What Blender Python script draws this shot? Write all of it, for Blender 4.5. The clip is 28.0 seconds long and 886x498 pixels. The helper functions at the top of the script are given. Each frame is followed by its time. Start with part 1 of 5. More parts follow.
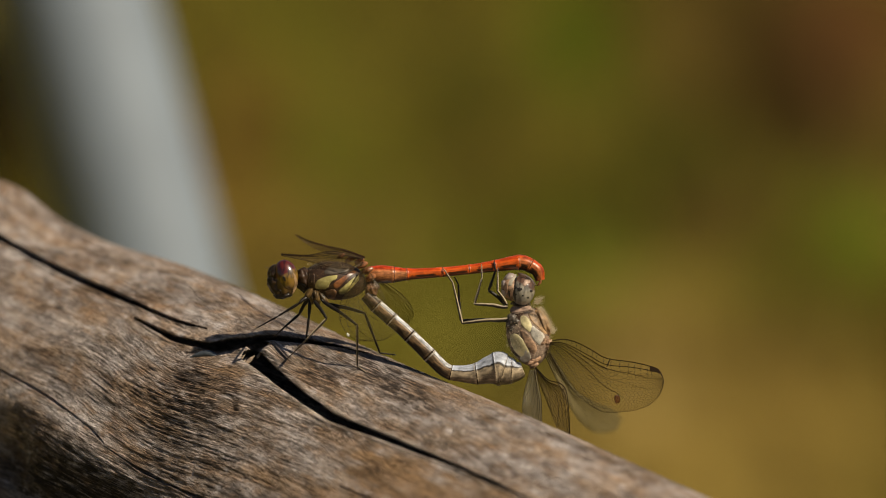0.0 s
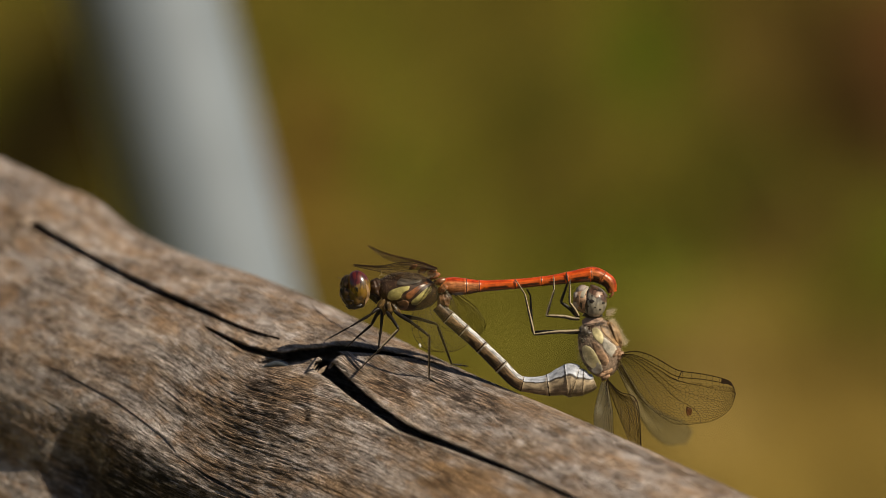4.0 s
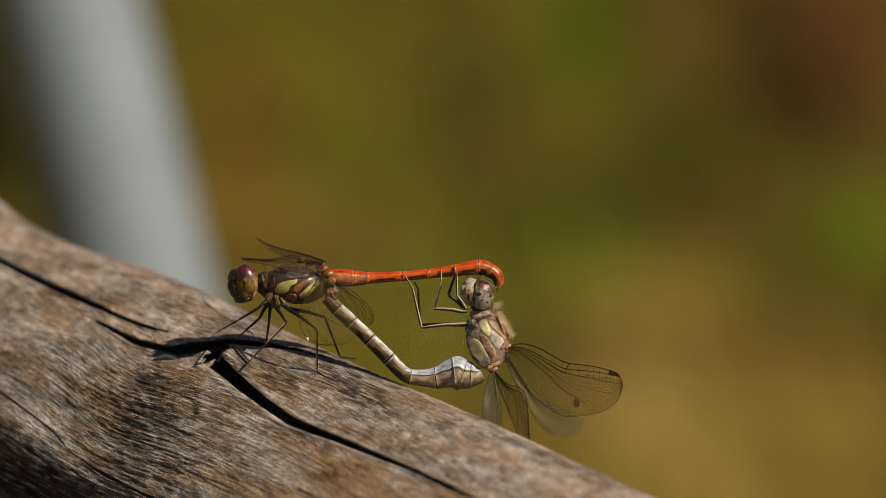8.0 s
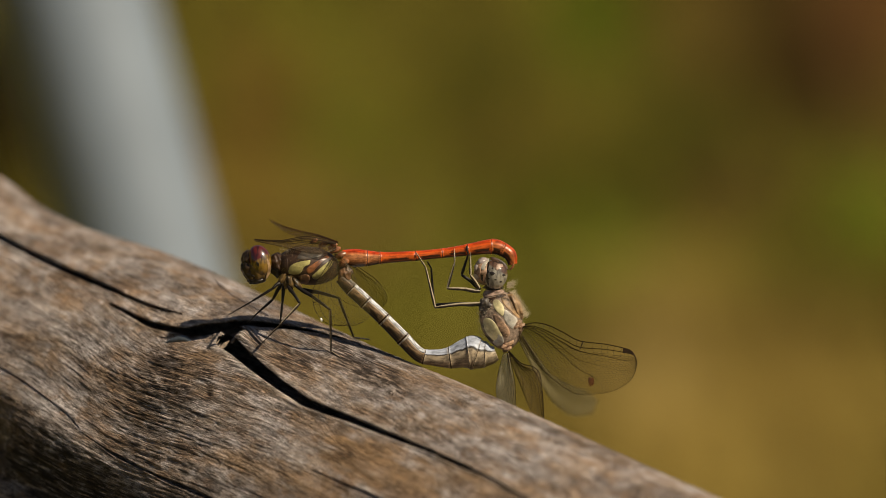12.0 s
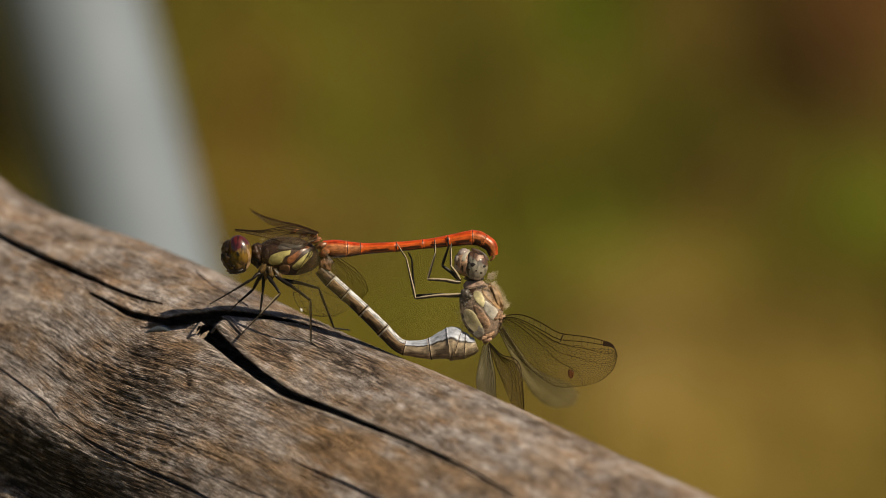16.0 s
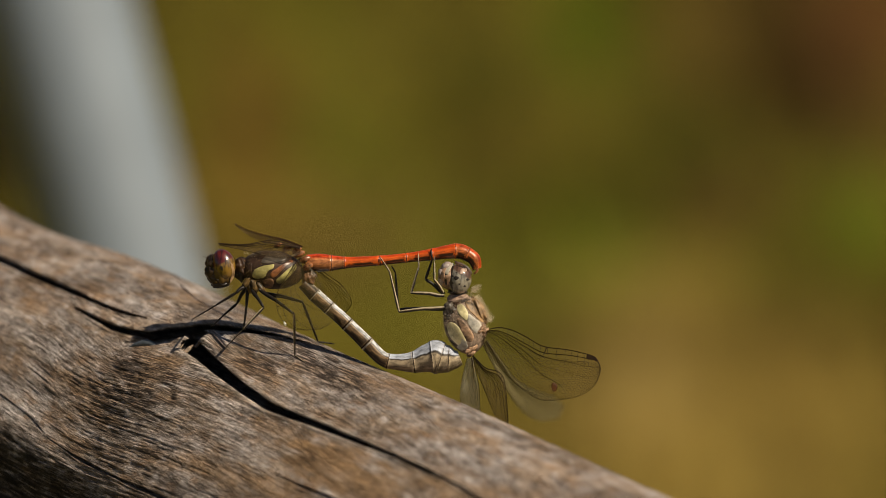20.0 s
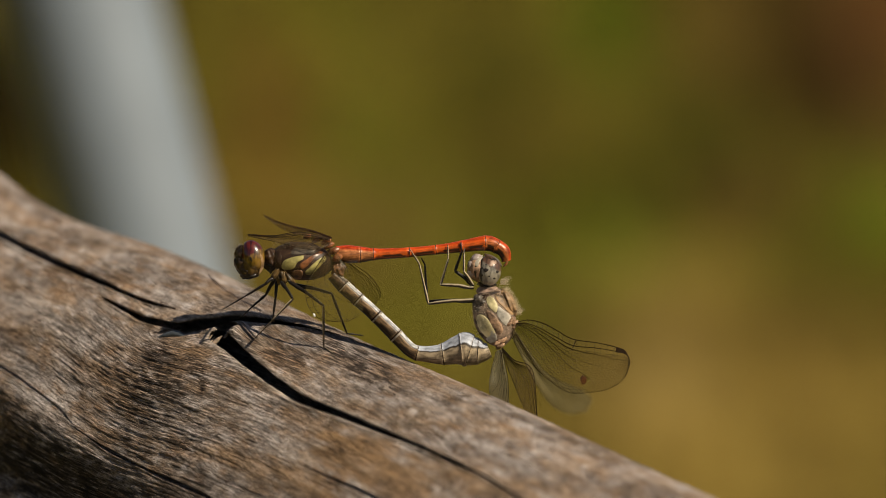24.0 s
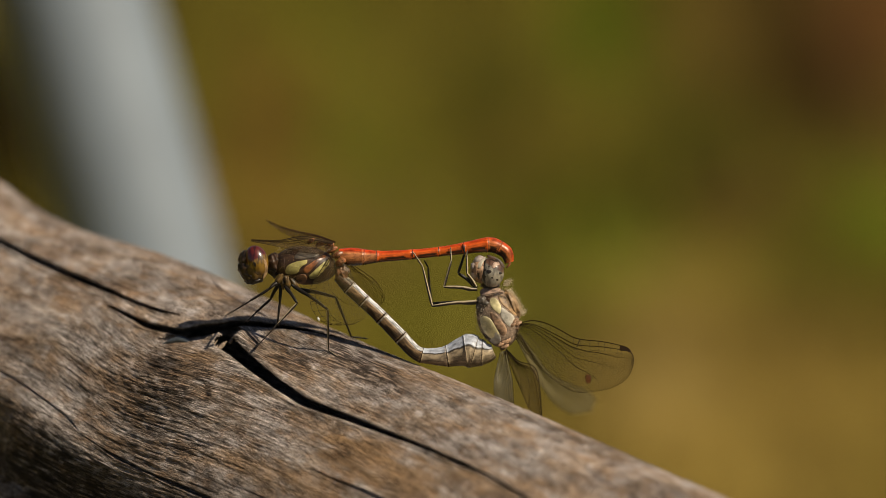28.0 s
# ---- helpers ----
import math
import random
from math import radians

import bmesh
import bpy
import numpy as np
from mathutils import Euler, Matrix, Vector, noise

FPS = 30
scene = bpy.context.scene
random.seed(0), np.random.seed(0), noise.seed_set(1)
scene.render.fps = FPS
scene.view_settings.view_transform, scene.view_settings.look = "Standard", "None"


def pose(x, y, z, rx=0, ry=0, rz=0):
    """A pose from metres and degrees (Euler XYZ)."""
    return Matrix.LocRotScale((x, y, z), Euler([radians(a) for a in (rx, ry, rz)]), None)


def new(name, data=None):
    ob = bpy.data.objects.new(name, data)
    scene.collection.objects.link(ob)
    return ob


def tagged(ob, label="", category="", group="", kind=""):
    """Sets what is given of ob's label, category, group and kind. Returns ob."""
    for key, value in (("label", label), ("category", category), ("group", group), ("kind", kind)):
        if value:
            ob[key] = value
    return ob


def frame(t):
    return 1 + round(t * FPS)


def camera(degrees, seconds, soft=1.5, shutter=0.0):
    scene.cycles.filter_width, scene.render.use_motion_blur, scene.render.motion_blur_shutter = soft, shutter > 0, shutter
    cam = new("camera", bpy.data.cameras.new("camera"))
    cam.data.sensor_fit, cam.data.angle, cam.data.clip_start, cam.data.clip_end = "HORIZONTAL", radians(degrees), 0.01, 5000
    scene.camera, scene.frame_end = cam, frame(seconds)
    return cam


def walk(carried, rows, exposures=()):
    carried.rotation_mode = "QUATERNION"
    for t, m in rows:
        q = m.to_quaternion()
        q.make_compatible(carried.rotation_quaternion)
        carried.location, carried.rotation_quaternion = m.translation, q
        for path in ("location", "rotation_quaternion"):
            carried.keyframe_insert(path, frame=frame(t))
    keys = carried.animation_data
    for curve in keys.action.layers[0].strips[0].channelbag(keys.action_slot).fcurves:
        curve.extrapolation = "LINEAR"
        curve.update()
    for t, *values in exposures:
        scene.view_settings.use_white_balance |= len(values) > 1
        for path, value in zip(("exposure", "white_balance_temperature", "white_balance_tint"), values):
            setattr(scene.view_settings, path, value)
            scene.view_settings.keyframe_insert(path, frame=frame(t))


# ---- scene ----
# ---- camera ----
# A hand-held long lens, low over a weathered log, 0.7 m from two darters in a mating wheel.
cam = camera(10.0, 28.0, 0.75)
cam.data.dof.use_dof = True
cam.data.dof.focus_distance = 0.7169
cam.data.dof.aperture_fstop = 10.5
walk(cam, [
    (0.0, pose(0.00160, -0.69860, 0.52915, 77.940, 0.057, 0.026)),
    (0.5, pose(0.00133, -0.69873, 0.52906, 77.958, 0.101, -0.005)),
    (1.0, pose(0.00107, -0.70002, 0.52923, 77.977, 0.134, -0.028)),
    (1.5, pose(0.00080, -0.69928, 0.52896, 77.975, 0.151, -0.032)),
    (2.0, pose(0.00053, -0.69918, 0.52883, 77.958, 0.025, 0.004)),
    (2.5, pose(0.00027, -0.69968, 0.52883, 77.967, 0.025, 0.021)),
    (3.0, pose(0.00000, -0.70123, 0.52905, 78.000, -0.000, 0.000)),
    (3.2, pose(0.00000, -0.70102, 0.52901, 78.007, 0.003, 0.102)),
    (3.3, pose(0.00000, -0.70077, 0.52895, 78.014, 0.006, 0.218)),
    (3.4, pose(0.00000, -0.70024, 0.52884, 78.030, 0.014, 0.471)),
    (3.5, pose(0.00000, -0.69980, 0.52875, 78.044, 0.020, 0.682)),
    (5.5, pose(0.00626, -0.70037, 0.53134, 78.272, -0.471, 0.688)),
    (5.6, pose(0.00655, -0.70078, 0.53182, 78.188, -0.457, 0.433)),
    (5.7, pose(0.00666, -0.70094, 0.53201, 78.155, -0.452, 0.330)),
    (6.0, pose(0.00672, -0.70103, 0.53211, 78.137, -0.449, 0.276)),
    (6.5, pose(0.00764, -0.70209, 0.53226, 78.063, -0.593, 0.257)),
    (7.0, pose(0.00856, -0.70207, 0.53218, 77.981, -0.256, 0.168)),
    (7.5, pose(0.00948, -0.70114, 0.53190, 77.915, -0.186, 0.231)),
    (8.0, pose(0.01040, -0.70089, 0.53176, 77.828, -0.036, 0.300)),
    (8.5, pose(0.01020, -0.70090, 0.53167, 77.782, -0.091, 0.330)),
    (9.0, pose(0.01000, -0.70150, 0.53173, 77.736, 0.089, 0.290)),
    (9.5, pose(0.00980, -0.70131, 0.53158, 77.698, 0.131, 0.293)),
    (10.0, pose(0.00960, -0.70151, 0.53153, 77.658, 0.146, 0.318)),
    (10.5, pose(0.00939, -0.70101, 0.53132, 77.673, 0.429, 0.273)),
    (11.0, pose(0.00919, -0.70084, 0.53119, 77.667, 0.357, 0.261)),
    (11.5, pose(0.00950, -0.70064, 0.53105, 77.663, 0.441, 0.289)),
    (13.5, pose(0.01074, -0.70015, 0.53056, 77.628, 0.109, 0.492)),
    (14.0, pose(0.01104, -0.69922, 0.53026, 77.637, -0.051, 0.493)),
    (14.5, pose(0.01133, -0.69886, 0.53013, 77.627, -0.018, 0.388)),
    (15.0, pose(0.01162, -0.69876, 0.53004, 77.653, 0.183, 0.300)),
    (15.5, pose(0.01192, -0.69986, 0.53022, 77.652, 0.159, 0.303)),
    (16.0, pose(0.01221, -0.69953, 0.53009, 77.602, 0.163, 0.334)),
    (16.5, pose(0.01250, -0.69858, 0.52981, 77.545, 0.519, 0.254)),
    (17.0, pose(0.01278, -0.69836, 0.52969, 77.550, 0.555, 0.300)),
    (17.5, pose(0.01343, -0.69959, 0.52991, 77.544, 0.381, 0.404)),
    (18.0, pose(0.01408, -0.69883, 0.52970, 77.578, 0.410, 0.447)),
    (18.5, pose(0.01471, -0.69785, 0.52942, 77.639, 0.417, 0.454)),
    (19.0, pose(0.01535, -0.69876, 0.52957, 77.719, 0.255, 0.468)),
    (19.5, pose(0.01599, -0.69899, 0.52955, 77.758, 0.277, 0.447)),
    (20.0, pose(0.01570, -0.70040, 0.52980, 77.791, 0.337, 0.390)),
    (20.5, pose(0.01539, -0.69997, 0.52966, 77.786, 0.489, 0.384)),
    (21.0, pose(0.01508, -0.69961, 0.52953, 77.768, 0.496, 0.448)),
    (21.5, pose(0.01478, -0.69975, 0.52951, 77.743, 0.531, 0.481)),
    (23.5, pose(0.01366, -0.69858, 0.52906, 77.760, 0.195, 0.589)),
    (24.0, pose(0.01337, -0.69939, 0.52918, 77.733, 0.102, 0.594)),
    (24.5, pose(0.01308, -0.70000, 0.52926, 77.649, 0.060, 0.500)),
    (25.0, pose(0.01278, -0.69964, 0.52913, 77.601, 0.464, 0.368)),
    (25.5, pose(0.01271, -0.70039, 0.52924, 77.648, 0.453, 0.425)),
    (26.0, pose(0.01264, -0.70046, 0.52920, 77.717, 0.594, 0.494)),
    (26.5, pose(0.01257, -0.70209, 0.52936, 77.768, 0.560, 0.551)),
    (27.0, pose(0.01250, -0.70256, 0.52929, 77.781, 0.632, 0.544)),
    (27.5, pose(0.01245, -0.70320, 0.52923, 77.817, 0.776, 0.469)),
    (28.0, pose(0.01238, -0.70261, 0.52893, 77.832, 0.933, 0.364)),
])

# The stage: millimetres, x along the picture plane, y up it, z towards the lens.
TILT = radians(12)
STAGE = Matrix(((1, 0, 0, 0), (0, math.sin(TILT), -math.cos(TILT), 0), (0, math.cos(TILT), math.sin(TILT), 0.38), (0, 0, 0, 1)))

# ---- light ----
SUN_FROM = STAGE.to_3x3() @ Vector((0.61, 0.62, 0.49)).normalized()
SUN_ELEVATION = math.asin(SUN_FROM.z)
SUN_TURN = math.atan2(SUN_FROM.x, SUN_FROM.y)

world = bpy.data.worlds.new("sky")
scene.world = world
world.use_nodes = True
wt = world.node_tree
sky = wt.nodes.new("ShaderNodeTexSky")
sky.sky_type, sky.sun_disc = "NISHITA", False
sky.sun_elevation, sky.sun_rotation = SUN_ELEVATION, SUN_TURN
wt.nodes["Background"].inputs["Strength"].default_value = 0.043
wt.links.new(sky.outputs["Color"], wt.nodes["Background"].inputs["Color"])

sun = new("sun", bpy.data.lights.new("sun", "SUN"))
sun.data.energy, sun.data.angle, sun.data.color = 5.0, radians(0.53), (1.0, 0.875, 0.67)
sun.matrix_world = Matrix.Translation((0.6, -0.6, 2.0)) @ SUN_FROM.to_track_quat("Z", "Y").to_matrix().to_4x4()


# ---- material helpers ----
class Nodes:
    """A short way to write node trees."""

    def __init__(self, name):
        self.mat = bpy.data.materials.new(name)
        self.mat.use_nodes = True
        self.t = self.mat.node_tree
        self.bsdf = self.t.nodes["Principled BSDF"]
        self.out = self.t.nodes["Material Output"]

    def add(self, kind, links=None, **props):
        n = self.t.nodes.new("ShaderNode" + kind)
        if "operation" in props:
            n.operation = props["operation"]
        if "attribute_name" in props:
            n.attribute_name = props["attribute_name"]
        if "blend_type" in props:
            n.data_type, n.blend_type = "RGBA", props["blend_type"]
        for k, v in (links or {}).items():
            self.put(n.inputs[k], v)
        return n

    def put(self, socket, v):
        if isinstance(v, bpy.types.NodeSocket):
            self.t.links.new(v, socket)
        else:
            socket.default_value = v

    def set(self, **values):
        for k, v in values.items():
            self.put(self.bsdf.inputs[k.replace("_", " ")], v)

    def attr(self, name, out="Fac"):
        return self.add("Attribute", attribute_name=name).outputs[out]

    def vec(self, v, scale, offset=(0, 0, 0)):
        return self.add("Mapping", {"Vector": v, "Scale": scale, "Location": offset}).outputs["Vector"]

    def noise(self, v, scale=1.0, detail=3.0, rough=0.55, out="Fac"):
        return self.add("TexNoise", {"Vector": v, "Scale": scale, "Detail": detail, "Roughness": rough}).outputs[out]

    def ramp(self, f, stops):
        n = self.add("ValToRGB", {"Fac": f})
        e = n.color_ramp.elements
        while len(e) < len(stops):
            e.new(0.5)
        for el, (at, c) in zip(e, stops):
            el.position, el.color = at, ((c, c, c, 1) if isinstance(c, (int, float)) else (*c, 1))
        return n.outputs["Color"]

    def mix(self, f, a, b, mode="MIX"):
        n = self.add("Mix", blend_type=mode)
        for i, v in ((0, f), (6, a), (7, b)):
            self.put(n.inputs[i], (*v, 1) if isinstance(v, tuple) and len(v) == 3 else v)
        return n.outputs[2]

    def math(self, op, a, b=0.0):
        n = self.add("Math", operation=op)
        self.put(n.inputs[0], a)
        self.put(n.inputs[1], b)
        return n.outputs[0]

    def bump(self, height, strength, distance):
        n = self.add("Bump", {"Height": height, "Strength": strength, "Distance": distance})
        self.put(self.bsdf.inputs["Normal"], n.outputs["Normal"])

    def coords(self, out="Object"):
        return self.add("TexCoord").outputs[out]


def wood_material():
    """Bare wood greyed by weather: lilac-grey and brown blotches, short dark fissures between the fibres, dirt, and
    dark patches, strongest low on the left.
    """
    n = Nodes("weathered_wood")
    g0 = n.attr("grain", "Vector")
    sway = n.math("MULTIPLY", n.math("SUBTRACT", n.noise(n.vec(g0, (0.07, 0.13, 1), (61, 5, 0)), 1.0, 2, 0.5), 0.5), 1.3)
    g = n.add("VectorMath", {0: g0, 1: n.add("CombineXYZ", {1: sway}).outputs[0]}, operation="ADD").outputs[0]

    def zone(at, size, ragged, rim=(0.45, 0.95)):
        """1 at a spot on the skin, falling to 0 at its uneven rim."""
        v = n.vec(g0, (1 / size[0], 1 / size[1], 0), (-at[0] / size[0], -at[1] / size[1], 0))
        d = n.add("VectorMath", {0: v}, operation="LENGTH").outputs["Value"]
        d = n.math("ADD", d, n.math("MULTIPLY", n.math("SUBTRACT", ragged, 0.5), 3.0))
        return n.ramp(d, [(rim[0], 1.0), (rim[1], 0.0)])

    def slit(scale, offset, dark, clear, detail=3.0):
        """Short lens-shaped gaps between fibres: 1 in the gap."""
        return n.ramp(n.noise(n.vec(g, scale, offset), 1.0, detail, 0.6), [(dark, 1.0), (clear, 0.0)])

    def hairline(scale, offset, width, detail=2.0):
        """Thin lines along the grain, where a stretched noise crosses its middle value."""
        d = n.math("ABSOLUTE", n.math("SUBTRACT", n.noise(n.vec(g, scale, offset), 1.0, detail, 0.55), 0.5))
        return n.ramp(d, [(width * 0.35, 1.0), (width, 0.0)])

    big = n.noise(n.vec(g0, (0.06, 0.11, 1)), 1.0, 5, 0.65)
    mid = n.noise(n.vec(g, (0.11, 0.40, 1), (3, 7, 0)), 1.0, 5, 0.65)
    streak = n.noise(n.vec(g, (0.22, 2.2, 1), (11, 3, 0)), 1.0, 4, 0.65)
    fibre = n.noise(n.vec(g, (0.4, 5.2, 1), (5, 31, 0)), 1.0, 3, 0.7)
    grit = n.noise(n.vec(g, (2.2, 5.0, 1), (2, 14, 0)), 1.0, 3, 0.65)
    blotch = n.noise(n.vec(g0, (0.085, 0.16, 1), (23, 9, 0)), 1.0, 5, 0.65)
    patchy = n.noise(n.vec(g0, (0.10, 0.16, 1), (51, 40, 0)), 1.0, 4, 0.6)
    clouds = n.noise(n.vec(g0, (0.30, 0.55, 1), (71, 12, 0)), 1.0, 4, 0.65)
    # how open the grain is: split fibres on the flank and along the ridge, worn smooth elsewhere
    openness = n.ramp(patchy, [(0.42, 0.05), (0.60, 0.7)])
    for at, size in (((-12.0, 26.0), (22.0, 13.0)), ((-5.0, 17.0), (10.0, 6.0)), ((-26.0, 44.0), (25.0, 9.0)), ((6.0, 10.0), (26.0, 9.0)), ((-3.0, 20.0), (9.0, 5.0))):
        openness = n.math("MAXIMUM", openness, zone(at, size, patchy, (0.1, 1.0)))
    openness = n.math("MULTIPLY", openness, n.ramp(clouds, [(0.36, 0.35), (0.50, 1.0)]))
    tan = n.ramp(big, [(0.34, (0.353, 0.274, 0.223)), (0.46, (0.381, 0.284, 0.209)), (0.55, (0.344, 0.228, 0.144)), (0.68, (0.242, 0.144, 0.079))])
    grey = n.ramp(mid, [(0.30, (0.270, 0.221, 0.191)), (0.48, (0.400, 0.337, 0.302)), (0.68, (0.521, 0.460, 0.432))])
    base = n.mix(n.ramp(blotch, [(0.42, 0.05), (0.58, 0.92)]), tan, grey)
    base = n.mix(n.ramp(clouds, [(0.53, 0.0), (0.64, 0.65)]), base, (0.31, 0.185, 0.10))
    base = n.mix(n.ramp(clouds, [(0.34, 0.65), (0.46, 0.0)]), base, (0.52, 0.465, 0.45))
    for at, size, k in (((-11.5, 20.9), (6.0, 2.4), 0.55), ((22.0, 24.0), (9.0, 3.2), 0.5), ((8.0, 32.0), (9.0, 2.6), 0.5), ((-52.0, 22.0), (8.0, 2.4), 0.4), ((-47.0, 29.0), (9.0, 2.4), 0.4), ((18.0, 8.0), (10.0, 2.2), 0.35), ((26.5, 24.4), (15.0, 4.5), 0.6), ((44.4, 19.1), (15.0, 4.0), 0.55), ((18.2, 31.8), (10.0, 3.0), 0.5), ((55.7, 15.5), (12.0, 3.0), 0.5), ((33.5, 26.3), (14.0, 3.0), 0.5), ((12.0, 22.6), (7.0, 2.6), 0.7), ((24.0, 22.0), (9.0, 2.6), 0.5), ((-10.5, 18.6), (3.5, 1.3), 0.7), ((-3.0, 20.6), (6.0, 1.2), 0.6), ((-23.0, 22.5), (5.0, 2.0), 0.5)):
        base = n.mix(n.math("MULTIPLY", zone(at, size, mid), k), base, (0.31, 0.185, 0.09))
    for at, size, k in (((-43.6, 25.1), (7.0, 2.6), 0.55), ((-33.7, 25.6), (6.0, 2.0), 0.50), ((-33.2, 36.3), (5.0, 2.6), 0.55), ((-25.6, 39.5), (5.0, 2.4), 0.50), ((-31.8, 20.9), (7.0, 1.6), 0.40)):
        base = n.mix(n.math("MULTIPLY", zone(at, size, mid), k), base, (0.53, 0.48, 0.465))
    base = n.mix(1.0, base, n.ramp(streak, [(0.30, 0.74), (0.46, 0.98), (0.70, 1.18)]), "MULTIPLY")
    base = n.mix(n.math("ADD", n.math("MULTIPLY", openness, 0.5), 0.42), base, n.ramp(fibre, [(0.39, 0.32), (0.48, 0.98), (0.61, 1.55)]), "MULTIPLY")
    base = n.mix(0.5, base, n.ramp(grit, [(0.38, 0.38), (0.50, 1.03), (0.62, 1.60)]), "MULTIPLY")
    mottling = n.noise(n.vec(g0, (0.55, 0.75, 1), (37, 66, 0)), 1.0, 4, 0.7)
    base = n.mix(0.6, base, n.ramp(mottling, [(0.36, 0.55), (0.50, 1.0), (0.62, 1.30)]), "MULTIPLY")
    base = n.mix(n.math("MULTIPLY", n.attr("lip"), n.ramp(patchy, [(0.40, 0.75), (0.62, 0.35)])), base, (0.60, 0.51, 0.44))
    gaps = n.math("MAXIMUM", slit((0.24, 2.7, 1), (7, 3, 0), 0.465, 0.485, 1.5), slit((0.34, 3.8, 1), (29, 61, 0), 0.455, 0.48, 1.5))
    gaps = n.math("MAXIMUM", gaps, n.math("MULTIPLY", hairline((0.10, 1.9, 1), (47, 19, 0), 0.035), 0.9))
    breaks = n.ramp(n.noise(n.vec(g, (1.3, 2.6, 1), (91, 17, 0)), 1.0, 2, 0.6), [(0.36, 0.6), (0.43, 1.0)])
    gaps = n.math("MULTIPLY", gaps, n.math("MULTIPLY", openness, breaks))
    fine_gaps = n.math("MULTIPLY", slit((0.5, 5.5, 1), (13, 83, 0), 0.44, 0.475, 2.0), n.math("ADD", n.math("MULTIPLY", openness, 0.6), 0.15))
    base = n.mix(n.math("MULTIPLY", fine_gaps, 0.8), base, (0.085, 0.055, 0.036))
    base = n.mix(n.math("MULTIPLY", gaps, 0.96), base, (0.030, 0.020, 0.014))
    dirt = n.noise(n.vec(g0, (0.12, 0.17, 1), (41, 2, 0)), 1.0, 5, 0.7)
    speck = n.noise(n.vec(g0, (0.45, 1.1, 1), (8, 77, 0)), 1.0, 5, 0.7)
    dark_patch = n.ramp(dirt, [(0.58, 0.0), (0.72, 0.6)])
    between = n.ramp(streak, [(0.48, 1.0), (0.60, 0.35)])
    # ragged dark patches on the skin, the strongest low on the left flank
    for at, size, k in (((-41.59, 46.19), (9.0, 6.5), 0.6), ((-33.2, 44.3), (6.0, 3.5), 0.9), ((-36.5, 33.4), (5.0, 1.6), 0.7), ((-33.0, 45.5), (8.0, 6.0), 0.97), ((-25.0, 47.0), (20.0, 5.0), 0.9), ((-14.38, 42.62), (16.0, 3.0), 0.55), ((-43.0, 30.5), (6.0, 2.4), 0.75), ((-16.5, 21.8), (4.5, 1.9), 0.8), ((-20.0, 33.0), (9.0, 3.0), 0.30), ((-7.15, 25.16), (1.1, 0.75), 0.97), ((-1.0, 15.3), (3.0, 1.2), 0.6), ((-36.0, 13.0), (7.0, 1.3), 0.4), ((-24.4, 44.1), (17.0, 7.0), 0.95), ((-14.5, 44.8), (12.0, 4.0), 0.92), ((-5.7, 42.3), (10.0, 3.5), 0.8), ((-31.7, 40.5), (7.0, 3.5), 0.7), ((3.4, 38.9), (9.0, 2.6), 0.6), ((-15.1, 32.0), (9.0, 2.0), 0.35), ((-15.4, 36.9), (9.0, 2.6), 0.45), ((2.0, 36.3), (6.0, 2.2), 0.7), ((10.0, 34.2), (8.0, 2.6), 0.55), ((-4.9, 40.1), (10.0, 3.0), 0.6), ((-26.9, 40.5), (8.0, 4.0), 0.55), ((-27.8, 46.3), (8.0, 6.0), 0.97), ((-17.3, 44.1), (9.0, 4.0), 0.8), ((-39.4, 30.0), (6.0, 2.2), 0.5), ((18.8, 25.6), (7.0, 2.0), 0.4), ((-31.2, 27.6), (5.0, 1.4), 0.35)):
        dark_patch = n.math("MAXIMUM", dark_patch, n.math("MULTIPLY", n.math("MULTIPLY", zone(at, size, speck), k), between))
    base = n.mix(dark_patch, base, (0.10, 0.085, 0.075), "MULTIPLY")
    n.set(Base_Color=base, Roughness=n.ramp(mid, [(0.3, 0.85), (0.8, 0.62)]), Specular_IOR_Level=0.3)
    h = n.math("ADD", n.math("MULTIPLY", streak, 0.35), n.math("MULTIPLY", fibre, 0.30))
    h = n.math("ADD", h, n.math("MULTIPLY", grit, 0.24))
    h = n.math("SUBTRACT", h, n.math("MULTIPLY", n.math("MAXIMUM", gaps, n.math("MULTIPLY", fine_gaps, 0.5)), 0.45))
    n.bump(h, 1.0, 0.0008)
    return n.mat


GREEN = (0.095, 0.127, 0.010)
MEADOW = (0.109, 0.098, 0.015)
DEEP_MEADOW = (0.066, 0.062, 0.010)
BROWN_EARTH = (0.095, 0.051, 0.017)
DARK_EARTH = (0.054, 0.029, 0.011)
RED_EARTH = (0.098, 0.044, 0.015)
TAN = (0.250, 0.171, 0.043)
SAND = (0.36, 0.255, 0.080)
STRAW = (0.189, 0.134, 0.031)
LIME = (0.128, 0.132, 0.015)
RUSSET = (0.183, 0.104, 0.024)
# near-black ground colour that paints in the shade left of the post
PAINTED_SHADE = (0.012, 0.008, 0.004)


